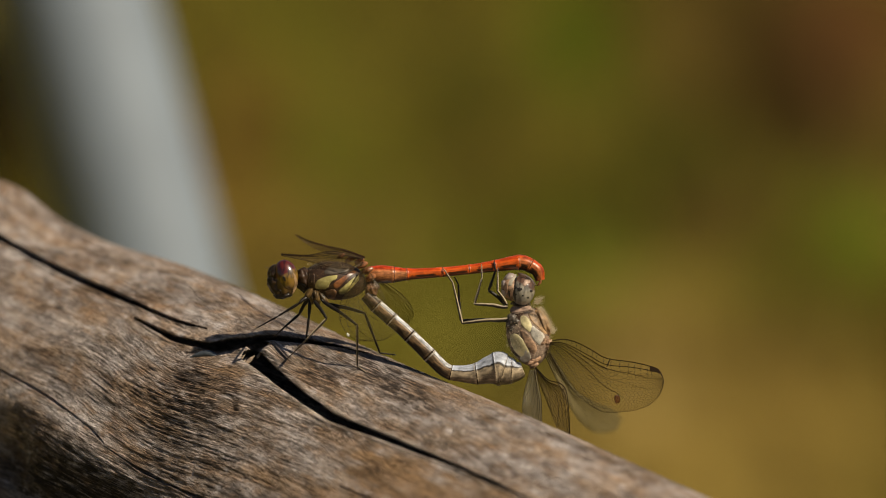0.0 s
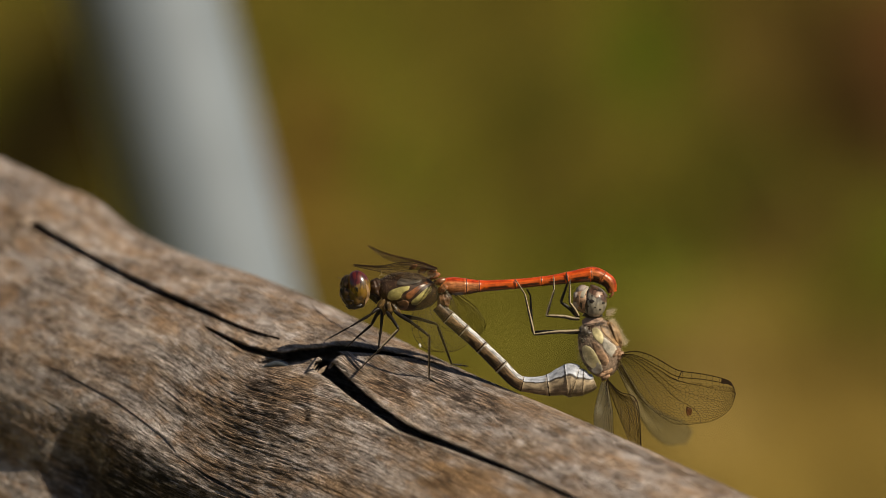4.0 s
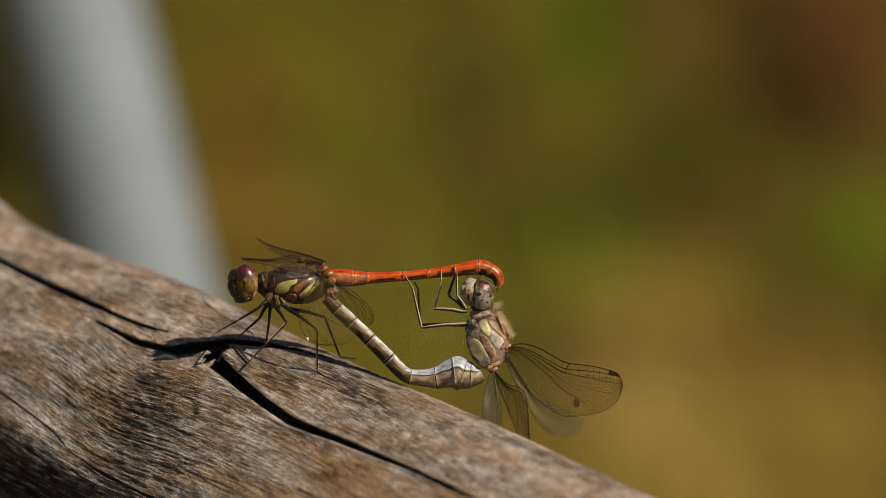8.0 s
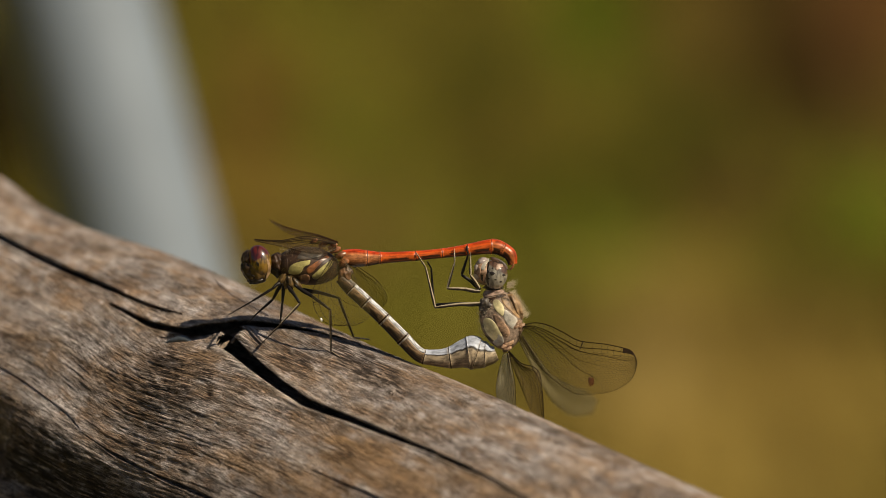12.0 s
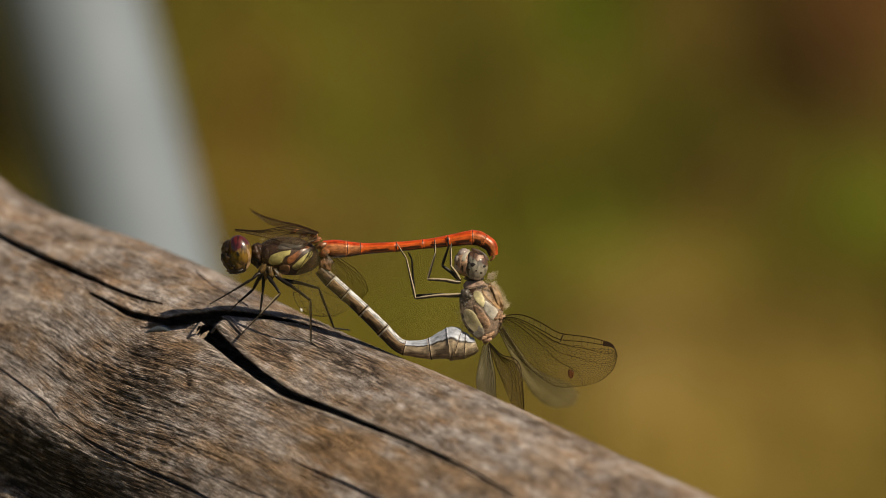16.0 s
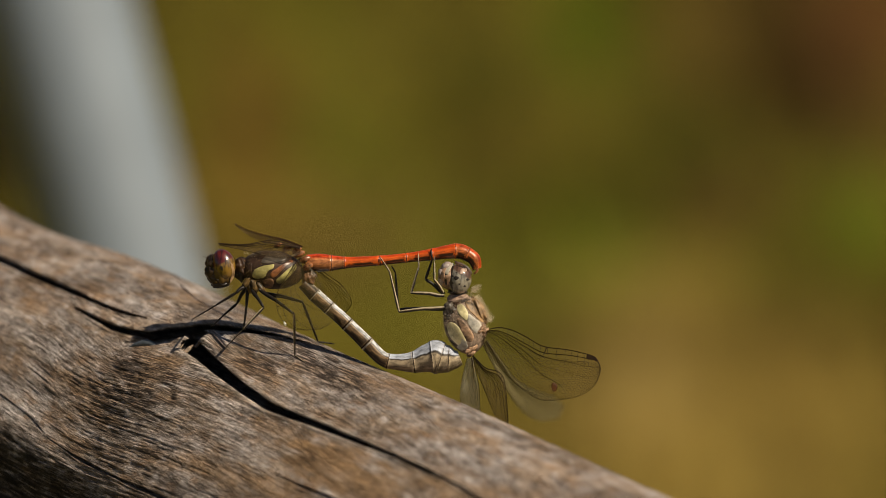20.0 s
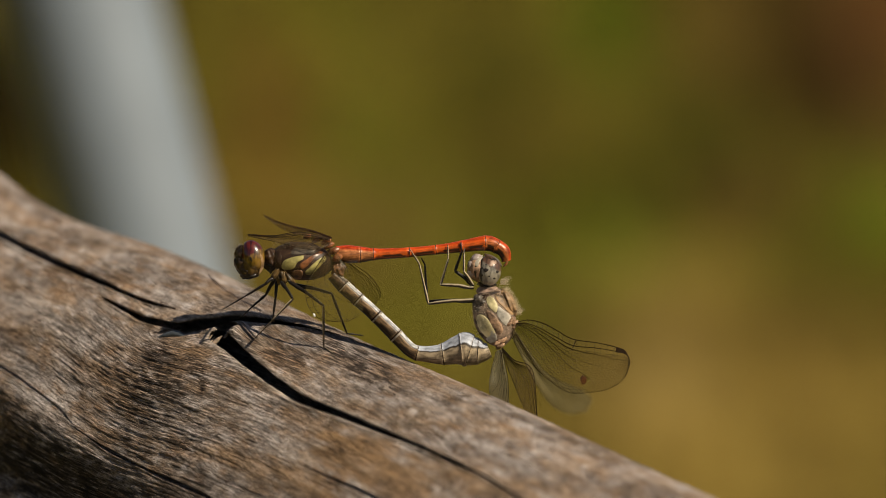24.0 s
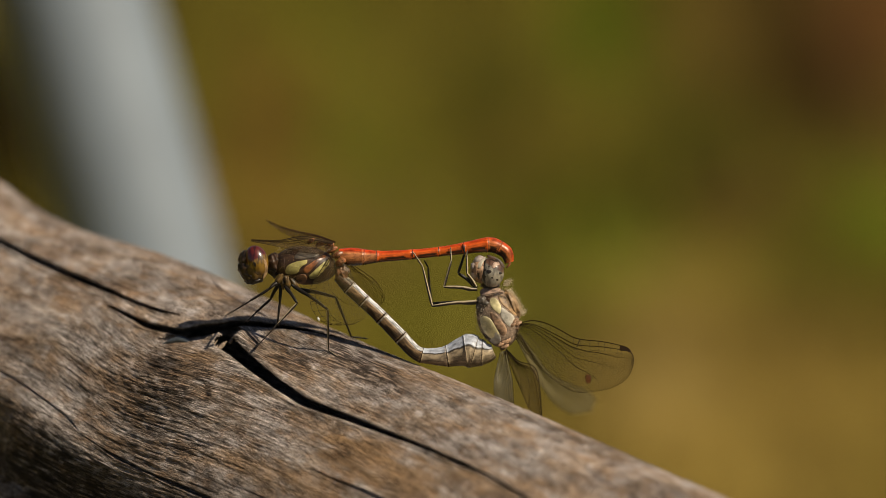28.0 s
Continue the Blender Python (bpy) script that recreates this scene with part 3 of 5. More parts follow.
def wing(parent, lead, trail, membrane, vein, name="wing", label="", stigma=None, cols=30, rows=12, spot=None, thick=1.0):
    """A wing between its leading and trailing edge: clear membrane, a net of veins, and the dark cell near the tip."""
    def at(u, v):
        return curve(lead, u) * (1 - v) + curve(trail, u) * v + np.array((0, 0, 0.35 * math.sin(v * 9.0) * (1 - u)))

    nu, nv = 40, 12
    verts = [at(i / nu, j / nv) for i in range(nu + 1) for j in range(nv + 1)]
    faces = [(i * (nv + 1) + j, i * (nv + 1) + j + 1, (i + 1) * (nv + 1) + j + 1, (i + 1) * (nv + 1) + j) for i in range(nu) for j in range(nv)]
    body = mesh_object(name, verts, faces, membrane, parent, label)
    rng = random.Random(cols * 7 + rows)
    lines = []

    def run(path, r0, r1, n=26):
        p = [at(*curve(path, i / n)) for i in range(n + 1)]
        for i in range(n):
            lines.append((p[i], p[i + 1], r0 + (r1 - r0) * i / n))

    run([(0, 0.0), (0.5, 0.0), (1, 0.0)], 0.085, 0.06)
    run([(0, 0.10), (0.25, 0.14), (0.5, 0.115), (0.75, 0.10), (1, 0.12)], 0.065, 0.05, 40)
    run([(0, 0.13), (0.25, 0.19), (0.5, 0.19), (0.75, 0.29), (1, 0.42)], 0.055, 0.024)
    run([(0, 1.0), (0.5, 1.0), (1, 1.0)], 0.03, 0.022)
    run([(1, 0.0), (1, 0.5), (1, 1.0)], 0.03, 0.022, 12)
    run([(0, 0.17), (0.2, 0.25), (0.4, 0.30), (0.6, 0.42), (0.95, 0.72)], 0.045, 0.02)
    run([(0, 0.22), (0.2, 0.32), (0.4, 0.42), (0.56, 0.60), (0.64, 0.80), (0.66, 1.0)], 0.055, 0.030)
    run([(0, 0.36), (0.15, 0.50), (0.3, 0.68), (0.45, 0.99)], 0.045, 0.022)
    run([(0, 0.66), (0.12, 0.78), (0.25, 0.99)], 0.035, 0.022)
    # braces between the leading veins, wider apart than the cells
    few = max(8, cols // 2)
    for k in range(1, few):
        u = (k + rng.uniform(-0.15, 0.15)) / few
        if u < 0.9:
            lines.append((at(u, 0.0), at(u, 0.12), 0.034))
            lines.append((at(u, 0.12), at(u + 0.01, 0.19 + 0.4 * max(0.0, u - 0.5)), 0.024))
    # cells behind them: the dual of a mesh over uneven staggered points
    seeds = []
    for j in range(rows + 1):
        m = int(cols * (0.62 + 0.5 * j / rows))
        for k in range(m + 1):
            u = (k + 0.5 * (j % 2) + rng.uniform(-0.25, 0.25)) / m
            v = 0.19 + 0.81 * (j + rng.uniform(-0.22, 0.22)) / rows
            seeds.append((min(max(u, 0.0), 1.0), min(max(v, 0.19), 1.0)))
    flat = [Vector((curve(lead, u) * (1 - v) + curve(trail, u) * v)[:2]) for u, v in seeds]
    _, _, tris, origin, _, _ = delaunay_2d_cdt(flat, [], [], 0, 1e-4)
    first = {}
    for t in tris:
        for a, b in zip(t, (*t[1:], t[0])):
            first.setdefault((min(a, b), max(a, b)), []).append(t)
    order = [o[0] if o else 0 for o in origin]

    def heart(t):
        return np.mean([seeds[order[i]] for i in t], axis=0)

    for pair in first.values():
        if len(pair) == 2:
            a, b = heart(pair[0]), heart(pair[1])
            pa, pb = at(*a), at(*b)
            if np.linalg.norm(pa - pb) < 2.2:
                lines.append((pa, pb, 0.023))
    lines.append((at(0.52, 0.0), at(0.505, 0.16), 0.09))
    v, f = [], []
    for a, b, r in lines:
        d = Vector(b - a)
        if d.length < 1e-4:
            continue
        s = d.orthogonal().normalized() * r * thick
        t = d.normalized().cross(s)
        q = len(v)
        for p in (a, b):
            v += [np.array(p) + np.array(s), np.array(p) - 0.5 * np.array(s) + 0.87 * np.array(t), np.array(p) - 0.5 * np.array(s) - 0.87 * np.array(t)]
        f += [(q, q + 1, q + 4, q + 3), (q + 1, q + 2, q + 5, q + 4), (q + 2, q, q + 3, q + 5)]
    mesh_object("vein_net", v, f, vein, body, "dark net of wing veins", smooth=False)
    if stigma:
        u0, u1 = stigma
        vv, ff = [], []
        for i in range(9):
            for j in (0, 1):
                for z in (-0.06, 0.06):
                    vv.append(at(u0 + (u1 - u0) * i / 8, 0.01 + 0.115 * j) + np.array((0, 0, z)))
        for i in range(8):
            a = i * 4
            ff += [(a, a + 2, a + 6, a + 4), (a + 1, a + 5, a + 7, a + 3), (a, a + 4, a + 5, a + 1), (a + 2, a + 3, a + 7, a + 6)]
        ff += [(0, 1, 3, 2), (32, 34, 35, 33)]
        mesh_object("wing_spot", vv, ff, VEIN, body, "dark brown cell near the wing tip", smooth=False)
    if spot:
        blob("rusty_spot", tuple(at(*spot)), (0.42, 0.6, 0.04), SMUDGE, body, 10, "small rusty smudge on the wing", 0.5, 8)
    return body


def thing(name, label, category, group=""):
    e = new(name)
    e.empty_display_size = 0.01
    e.matrix_world = STAGE
    return tagged(e, label, category, group)


# ---- ground ----
def smooth01(x):
    x = np.clip(x, 0, 1)
    return x * x * (3 - 2 * x)


def ground_height(x, y):
    z = 0.012 * np.sin(x * 5.1 + 1.3 * y) * np.cos(y * 3.7) * np.exp(-(x * x + y * y) / 60.0)
    z = z + 0.60 * np.exp(-(((x + 0.62) / 0.40) ** 2 + ((y - 0.38) / 0.55) ** 2) ** 2)
    return z


def patch(at, w, d, c, s):
    return (at[0], at[1], w, d, c, s)


PATCHES = [
    patch((0.121, 1.425), 0.152, 0.338, TAN, 0.75),
    patch((0.089, 1.248), 0.094, 0.106, TAN, 0.6),
    patch((0.140, 1.551), 0.078, 0.105, STRAW, 0.7),
    patch((0.070, 1.507), 0.050, 0.124, MEADOW, 0.35),
    patch((0.206, 2.319), 0.111, 0.500, BROWN_EARTH, 1.0),
    patch((0.207, 2.140), 0.042, 0.199, DARK_EARTH, 0.8),
    patch((0.267, 2.425), 0.046, 0.262, RED_EARTH, 0.95),
    patch((0.138, 1.857), 0.049, 0.148, DARK_EARTH, 0.95),
    patch((0.176, 2.339), 0.031, 0.248, MEADOW, 0.4),
    patch((0.125, 2.025), 0.034, 0.234, DEEP_MEADOW, 0.8),
    patch((0.082, 2.385), 0.038, 0.276, GREEN, 1.0),
    patch((0.078, 1.786), 0.039, 0.155, DEEP_MEADOW, 0.85),
    patch((0.067, 1.680), 0.046, 0.104, GREEN, 0.55),
    patch((0.213, 1.812), 0.034, 0.130, GREEN, 0.95),
    patch((0.163, 1.699), 0.041, 0.092, LIME, 0.8),
    patch((0.188, 1.598), 0.039, 0.097, MEADOW, 0.5),
    patch((0.015, 2.222), 0.043, 0.249, DEEP_MEADOW, 0.85),
    patch((0.019, 1.854), 0.032, 0.119, BROWN_EARTH, 0.45),
    patch((0.030, 1.602), 0.035, 0.134, LIME, 0.4),
    patch((-0.102, 2.407), 0.038, 0.280, LIME, 0.85),
    patch((-0.049, 2.343), 0.037, 0.269, MEADOW, 0.6),
    patch((-0.052, 1.920), 0.045, 0.171, LIME, 0.7),
    patch((-0.013, 1.979), 0.027, 0.130, MEADOW, 0.6),
    patch((-0.115, 2.074), 0.022, 0.443, RUSSET, 0.85),
    patch((-0.085, 1.772), 0.033, 0.153, RUSSET, 0.5),
    patch((-0.071, 2.095), 0.029, 0.106, STRAW, 0.35),
    patch((-0.045, 1.735), 0.055, 0.130, TAN, 0.6),
    patch((-0.060, 1.960), 0.030, 0.120, GREEN, 0.5),
    patch((0.030, 1.520), 0.034, 0.130, DEEP_MEADOW, 0.85),
    patch((0.082, 1.430), 0.046, 0.150, TAN, 0.9),
    patch((0.080, 1.450), 0.036, 0.110, SAND, 0.75),
    # shade behind the post, painted into the ground colour
    patch((-0.259, 2.257), 0.085, 0.90, PAINTED_SHADE, 0.97),
]


def build_ground():
    xs = np.concatenate([-np.geomspace(300, 2.2, 14), np.linspace(-2.0, 2.0, 90), np.geomspace(2.2, 300, 14)])
    ys = np.concatenate([-np.geomspace(300, 2.2, 14), np.linspace(-2.0, 6.0, 120), np.geomspace(6.4, 300, 14)])
    gx, gy = np.meshgrid(xs, ys, indexing="ij")
    gz = ground_height(gx, gy)
    v = np.stack([gx, gy, gz], -1).reshape(-1, 3)
    n = len(ys)
    f = [(i * n + j, (i + 1) * n + j, (i + 1) * n + j + 1, i * n + j + 1) for i in range(len(xs) - 1) for j in range(n - 1)]
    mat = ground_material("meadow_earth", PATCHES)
    tagged(mesh_object("ground", v, f, mat, unit=1.0), "short olive meadow with bare brown earth patches and one painted dark shade", "ground", kind="structure")
    # grass blades where the meadow lies behind the log
    rng = np.random.default_rng(5)
    verts, faces = [], []
    for k in range(42000):
        x, y = rng.normal(0.0, 0.9), rng.normal(2.0, 1.6)
        if k % 3 == 0:
            x, y = rng.normal(0.0, 3.0), rng.normal(1.0, 3.0)
        if abs(x) < 0.25 and abs(y + 0.70) < 0.5:
            continue
        h = rng.uniform(0.015, 0.055)
        a = rng.uniform(0, 2 * math.pi)
        lean = rng.uniform(0.1, 0.9) * h
        w = rng.uniform(0.001, 0.0022)
        z = float(ground_height(np.array(x), np.array(y))) - 0.003
        c, s = math.cos(a), math.sin(a)
        q = len(verts)
        verts += [(x - w * s, y + w * c, z), (x + w * s, y - w * c, z),
                  (x + 0.4 * lean * c + 0.7 * w * s, y + 0.4 * lean * s - 0.7 * w * c, z + 0.6 * h),
                  (x + 0.4 * lean * c - 0.7 * w * s, y + 0.4 * lean * s + 0.7 * w * c, z + 0.6 * h),
                  (x + lean * c, y + lean * s, z + h)]
        faces += [(q, q + 1, q + 2, q + 3), (q + 3, q + 2, q + 4)]
    g = mesh_object("grass", verts, faces, mat, unit=1.0, smooth=False)
    tagged(g, "thin meadow grass, green and straw-coloured, far out of focus", "grass", kind="stuff")


# ---- log ----
AXIS, UPWARD, OUTWARD, CENTRE = (np.array(v) for v in ((0.72730, -0.31274, 0.61093), (0.39503, 0.91867, -0.00000), (-0.56124, 0.24133, 0.79169), (-23.38616, -53.71105, -8.00000)))
INWARD = np.array((-0.03, -0.035, -0.999))  # the way the drying cracks run into the wood
TALL, DEEP = 42, 23  # half sizes of the oval section


def lattice(x, y, seed):
    """Smooth value noise on arrays."""
    xi, yi = np.floor(x).astype(int), np.floor(y).astype(int)
    fx, fy = smooth01(x - xi), smooth01(y - yi)

    def h(a, b):
        k = (a * 374761393 + b * 668265263 + seed * 144665) & 0x7FFFFFFF
        k = ((k ^ (k >> 13)) * 1274126177) & 0x7FFFFFFF
        return ((k ^ (k >> 16)) & 0xFFFF) / 65535.0
    return (h(xi, yi) * (1 - fx) + h(xi + 1, yi) * fx) * (1 - fy) + (h(xi, yi + 1) * (1 - fx) + h(xi + 1, yi + 1) * fx) * fy - 0.5


# cracks: (along, across, half width) in millimetres on the log's skin
LONG_CRACK = [(-11.34, 16.74, 0.95), (-8.33, 17.23, 0.9), (-4.33, 18.06, 0.81), (1.62, 19.07, 0.64), (7.13, 19.68, 0.58), (11.88, 19.44, 0.5), (16.42, 19.01, 0.44), (21.06, 18.74, 0.4), (25.69, 18.5, 0.34), (30.29, 18.26, 0.29), (35, 18.21, 0.24), (41.54, 18.14, 0.18), (50.14, 18.95, 0.08)]
UPPER_CRACK = [(-74.78, 14.83, 0.55), (-68.22, 14.82, 0.55), (-62.63, 14.98, 0.5), (-56.88, 15.35, 0.5), (-51.18, 15.71, 0.5), (-45.67, 15.95, 0.45), (-40.49, 15.9, 0.42), (-35.35, 15.85, 0.36), (-30.25, 15.81, 0.3), (-25.47, 15.48, 0.22), (-22.52, 14.87, 0.12)]
KNOT_CRACK = [(-34.06, 18.22, 0.15), (-28.97, 18.53, 0.35), (-25.08, 18.74, 0.45), (-21.36, 18.24, 0.5), (-18.74, 17.7, 0.65), (-16.4, 15.8, 0.9), (-14.2, 14.34, 1), (-10.82, 14.85, 1)]
FLANK_CRACK = [(-53.48, 34.4, 0.10), (-50.14, 34.44, 0.14), (-44.48, 34.65, 0.16), (-38.87, 34.87, 0.12), (-32.93, 35.59, 0.09), (-28.08, 36.35, 0.07), (-24.6, 37.46, 0.06)]
LOW_CRACK = [(-24.36, 37.78, 0.06), (-17.54, 38.48, 0.13), (-12.27, 38.57, 0.18), (-7.09, 38.6, 0.18), (-1.6, 38.41, 0.18), (3.1, 38.29, 0.21), (7.72, 38.36, 0.19), (16.3, 38.17, 0.11)]
FOOT_CRACK = [(16.24, 28.16, 0.08), (20.8, 28.16, 0.19), (25.83, 27.84, 0.24), (31.32, 27.89, 0.27), (35.6, 27.96, 0.22), (41.97, 28.06, 0.11)]
TOE_CRACK = [(4.85, 35.29, 0.07), (10.65, 34.89, 0.14), (16.92, 34.45, 0.07)]
LIP_CRACK = [(-20.92, 20.39, 0.2), (-19.11, 18.97, 0.4), (-17.16, 18.27, 0.3)]
# beyond about -10 the cut is carved to imitate the raised lip's soft shadow
RIDGE_CRACK_SHADE = [(-17.0, 16.6, 0.7), (-14.78, 14.91, 0.95), (-12.73, 13.0, 1.0), (-10.12, 11.1, 0.8), (-7.39, 9.1, 0.6), (-4.53, 7.1, 0.38), (-1.65, 5.4, 0.26), (1.22, 3.6, 0.19), (4.2, 2.4, 0.14), (9.0, 0.8, 0.09)]
CRACKS = [(10.0, RIDGE_CRACK_SHADE), (14.0, LONG_CRACK), (7.0, UPPER_CRACK), (8.0, KNOT_CRACK), (2.2, FLANK_CRACK), (2.2, LOW_CRACK), (2.2, FOOT_CRACK), (0.9, TOE_CRACK), (0.8, LIP_CRACK)]
KNOT = (-14.72, 15.67)
FRAYED = (-13.0, 29.0)  # where the fibres stand up most
LUMPS = [  # along, across, half length, half width, height
    (*(-10.61, 22.49), 13.0, 6.0, 1.5),
    (*(-9.62, 13.75), 5.0, 3.5, 0.9),
    (*(-78.15, 5.7), 4.5, 22.0, 0.9),
    (*(-61.61, 5.89), 15.0, 16.0, -2.0),
    (*(-9.71, 14.84), 2.6, 1.3, 0.8),
    (*(-20.12, 34.67), 10.0, 5.0, -0.9),
    (*(-27.6, 40.42), 9.0, 4.0, 0.8),
    (*(-42.32, 45.1), 4.5, 4.5, -3.5),
    (*(-19.23, 45.82), 13.0, 6.0, -2.0),
    (*(-7.14, 25.17), 0.9, 0.7, -0.5),
    (*(53.21, 10.11), 1.2, 0.9, -0.6),
]


def log_relief(s, a):
    """Height of the skin, its grain coordinates and the depth of its cracks, for arrays of place along and across."""
    ds, da = s - KNOT[0], a - KNOT[1]
    bend = 2.6 * np.exp(-((ds + 4) / 14.0) ** 2) * np.exp(-np.abs(da - 3) / 16.0) * np.tanh(da / 3.0)
    wave = 0.5 * np.sin(s / 17.0 + 0.4) + 1.1 * np.exp(-((ds + 22) / 9.0) ** 2) * np.exp(-((da - 14) / 12.0) ** 2)
    across = a - bend + wave
    h = 1.1 * lattice(s / 34, across / 13, 3) + 0.16 * lattice(s / 14, across / 4.5, 4)
    h += 0.16 * lattice(s / 16, across / 1.2, 5) + 0.07 * lattice(s / 5, across / 0.22, 6)
    h += 0.10 * lattice(s / 1.1, across / 0.8, 7)
    rough = np.exp(-((s - FRAYED[0]) / 26.0) ** 2 - ((a - FRAYED[1]) / 13.0) ** 2)
    h += rough * (0.26 * lattice(s / 3, across / 0.28, 12) + 0.12 * lattice(s / 1.3, across / 0.24, 13))
    for x, y, w, d, k in LUMPS:
        h += k * np.exp(-((s - x) / w) ** 2 - ((a - y) / d) ** 2)
    h -= 0.0066 * np.clip(a - 27, 0, 22) ** 2 * smooth01((14 - s) / 34)
    h -= 0.013 * np.clip(a - 37.5, 0, 11) ** 2 * smooth01((-8 - s) / 20)
    h -= 0.010 * np.clip(a - 21, 0, 18) ** 2 * smooth01((s - 4) / 22)
    cleft, lip = np.zeros_like(h), np.zeros_like(h)
    rag = 0.10 * lattice(s / 0.9, a / 0.9, 9) + 0.35 * lattice(s / 4.0, a / 3.0, 10)
    for depth, line in CRACKS:
        best = np.full(s.shape, -1.3)
        reach = np.full(s.shape, depth)
        for (x0, y0, w0), (x1, y1, w1) in zip(line, line[1:]):
            vx, vy = x1 - x0, y1 - y0
            t = np.clip(((s - x0) * vx + (a - y0) * vy) / (vx * vx + vy * vy), 0, 1)
            d = np.hypot(s - x0 - t * vx, a - y0 - t * vy) + rag * 0.5
            w = w0 + (w1 - w0) * t
            k = 1 - d / (w * 1.25)
            k = np.maximum(k, -1.3)
            reach = np.where(k > best, depth * np.minimum(1.0, w / 0.32), reach)
            best = np.maximum(best, k)
        cleft = np.maximum(cleft, reach * smooth01(best * 5.0))
        h += (0.18 if depth > 5 else 0.07) * smooth01(1 - np.abs(best + 0.6) / 0.6)
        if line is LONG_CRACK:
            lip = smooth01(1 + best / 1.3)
    pit = np.hypot(ds / 3.2, (da + 0.85 * ds + rag) / 1.5)
    cleft = np.maximum(cleft, 9.0 * smooth01((1.2 - pit) * 1.5))
    return h, across, cleft, lip


def build_log():
    def spread(lo, a, b, hi, fine, coarse):
        return np.concatenate([np.linspace(lo, a, coarse, endpoint=False), np.arange(a, b, fine), np.linspace(b, hi, coarse)])

    s = spread(-430.0, -112.0, 72.0, 1640.0, 0.24, 70)
    turn = np.linspace(-math.pi, math.pi, 4001)
    mid = (turn[1:] + turn[:-1]) / 2
    arc = np.concatenate([[0], np.cumsum(np.hypot(TALL * np.sin(mid), DEEP * np.cos(mid)) * (turn[1] - turn[0]))])
    arc -= np.interp(0, turn, arc)
    skin = spread(arc[0], -10.0, 66.0, arc[-1], 0.09, 60)[:-1]
    q = np.interp(skin, arc, turn)
    gs, gq = np.meshgrid(s, q, indexing="ij")
    h, across, cleft, lip = log_relief(gs, np.broadcast_to(skin, gs.shape))
    h = h + 3.0 * np.sin(gs / 160.0 + gq) * smooth01((np.abs(gs) - 110) / 200)
    nu, no = np.cos(gq) / TALL, np.sin(gq) / DEEP
    nl = np.hypot(nu, no)
    pu, po = TALL * np.cos(gq) + h * nu / nl, DEEP * np.sin(gq) + h * no / nl
    v = CENTRE + gs[..., None] * AXIS + pu[..., None] * UPWARD + po[..., None] * OUTWARD
    v = v + cleft[..., None] * INWARD
    n = len(q)
    i, j = np.meshgrid(np.arange(len(s) - 1), np.arange(n), indexing="ij")
    a, b = i * n + j, i * n + (j + 1) % n
    f = np.stack([a, a + n, b + n, b], -1).reshape(-1, 4)
    me = bpy.data.meshes.new("log")
    verts = v.reshape(-1, 3) * 0.001
    me.vertices.add(len(verts))
    me.vertices.foreach_set("co", verts.ravel())
    me.loops.add(f.size)
    me.loops.foreach_set("vertex_index", f.ravel())
    me.polygons.add(len(f))
    me.polygons.foreach_set("loop_start", np.arange(len(f)) * 4)
    me.polygons.foreach_set("use_smooth", np.ones(len(f), bool))
    me.update(calc_edges=True)
    grain = np.stack([gs, across, np.zeros_like(gs)], -1).reshape(-1, 3)
    me.attributes.new("grain", "FLOAT_VECTOR", "POINT").data.foreach_set("vector", grain.ravel())
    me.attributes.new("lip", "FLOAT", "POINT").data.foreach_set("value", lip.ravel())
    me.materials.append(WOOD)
    ob = new("log", me)
    ob.matrix_world = STAGE
    for a, b, c, r in (((-31.10, -16.28, -4.60), (-29.83, -15.40, -5.00), (-28.03, -14.54, -5.80), 0.16), ((-29.47, -16.27, -4.20), (-28.20, -15.56, -4.60), (-27.37, -14.54, -5.60), 0.2), ((-28.33, -16.26, -3.90), (-27.46, -15.71, -4.30), (-26.88, -14.77, -5.40), 0.13), ((-26.84, -16.33, -3.20), (-26.22, -15.78, -3.60), (-25.63, -15.24, -4.60), 0.3), ((-27.33, -16.33, -3.40), (-27.04, -15.86, -3.90), (-26.67, -15.40, -4.60), 0.16), ((-25.25, -15.53, -3.40), (-24.79, -14.91, -4.00), (-24.21, -14.21, -5.20), 0.2)):
        tube("splinter", [(*a, r), (*b, r * 1.1), (*c, r * 0.3)], SPLINTER, ob, "frayed pale splinter at the knot", steps=8, sides=7)
    # added flake, its blue-grey colour imitating the sky's sheen on dark smooth wood
    tube("flake", [(-34.95, -15.52, -7.00, 0.08), (-33.39, -15.11, -6.60, 0.42), (-32.00, -15.03, -6.20, 0.5), (-30.59, -15.74, -5.60, 0.2)], SHEEN_WOOD, ob, "dark flake added at the knot, coloured for the blue-grey sheen of smooth wood", steps=14, sides=14)
    tagged(ob, "weathered grey-brown bare log with long drying cracks and a knot", "log")
    # sawn ends
    for k, end in ((0, s[0]), (-1, s[-1])):
        rings, nr = [], 10
        for m in range(nr + 1):
            for x, y in zip(pu[k], po[k]):
                rings.append(CENTRE + end * AXIS + m / nr * (x * UPWARD + y * OUTWARD))
        fc = [(m * n + c, m * n + (c + 1) % n, (m + 1) * n + (c + 1) % n, (m + 1) * n + c) for m in range(nr) for c in range(n)]
        mesh_object("sawn_end", rings, fc, plain("end_grain", (0.26, 0.19, 0.12), 0.85, 0.2, 0.35, 300), ob, "sawn end of the log")


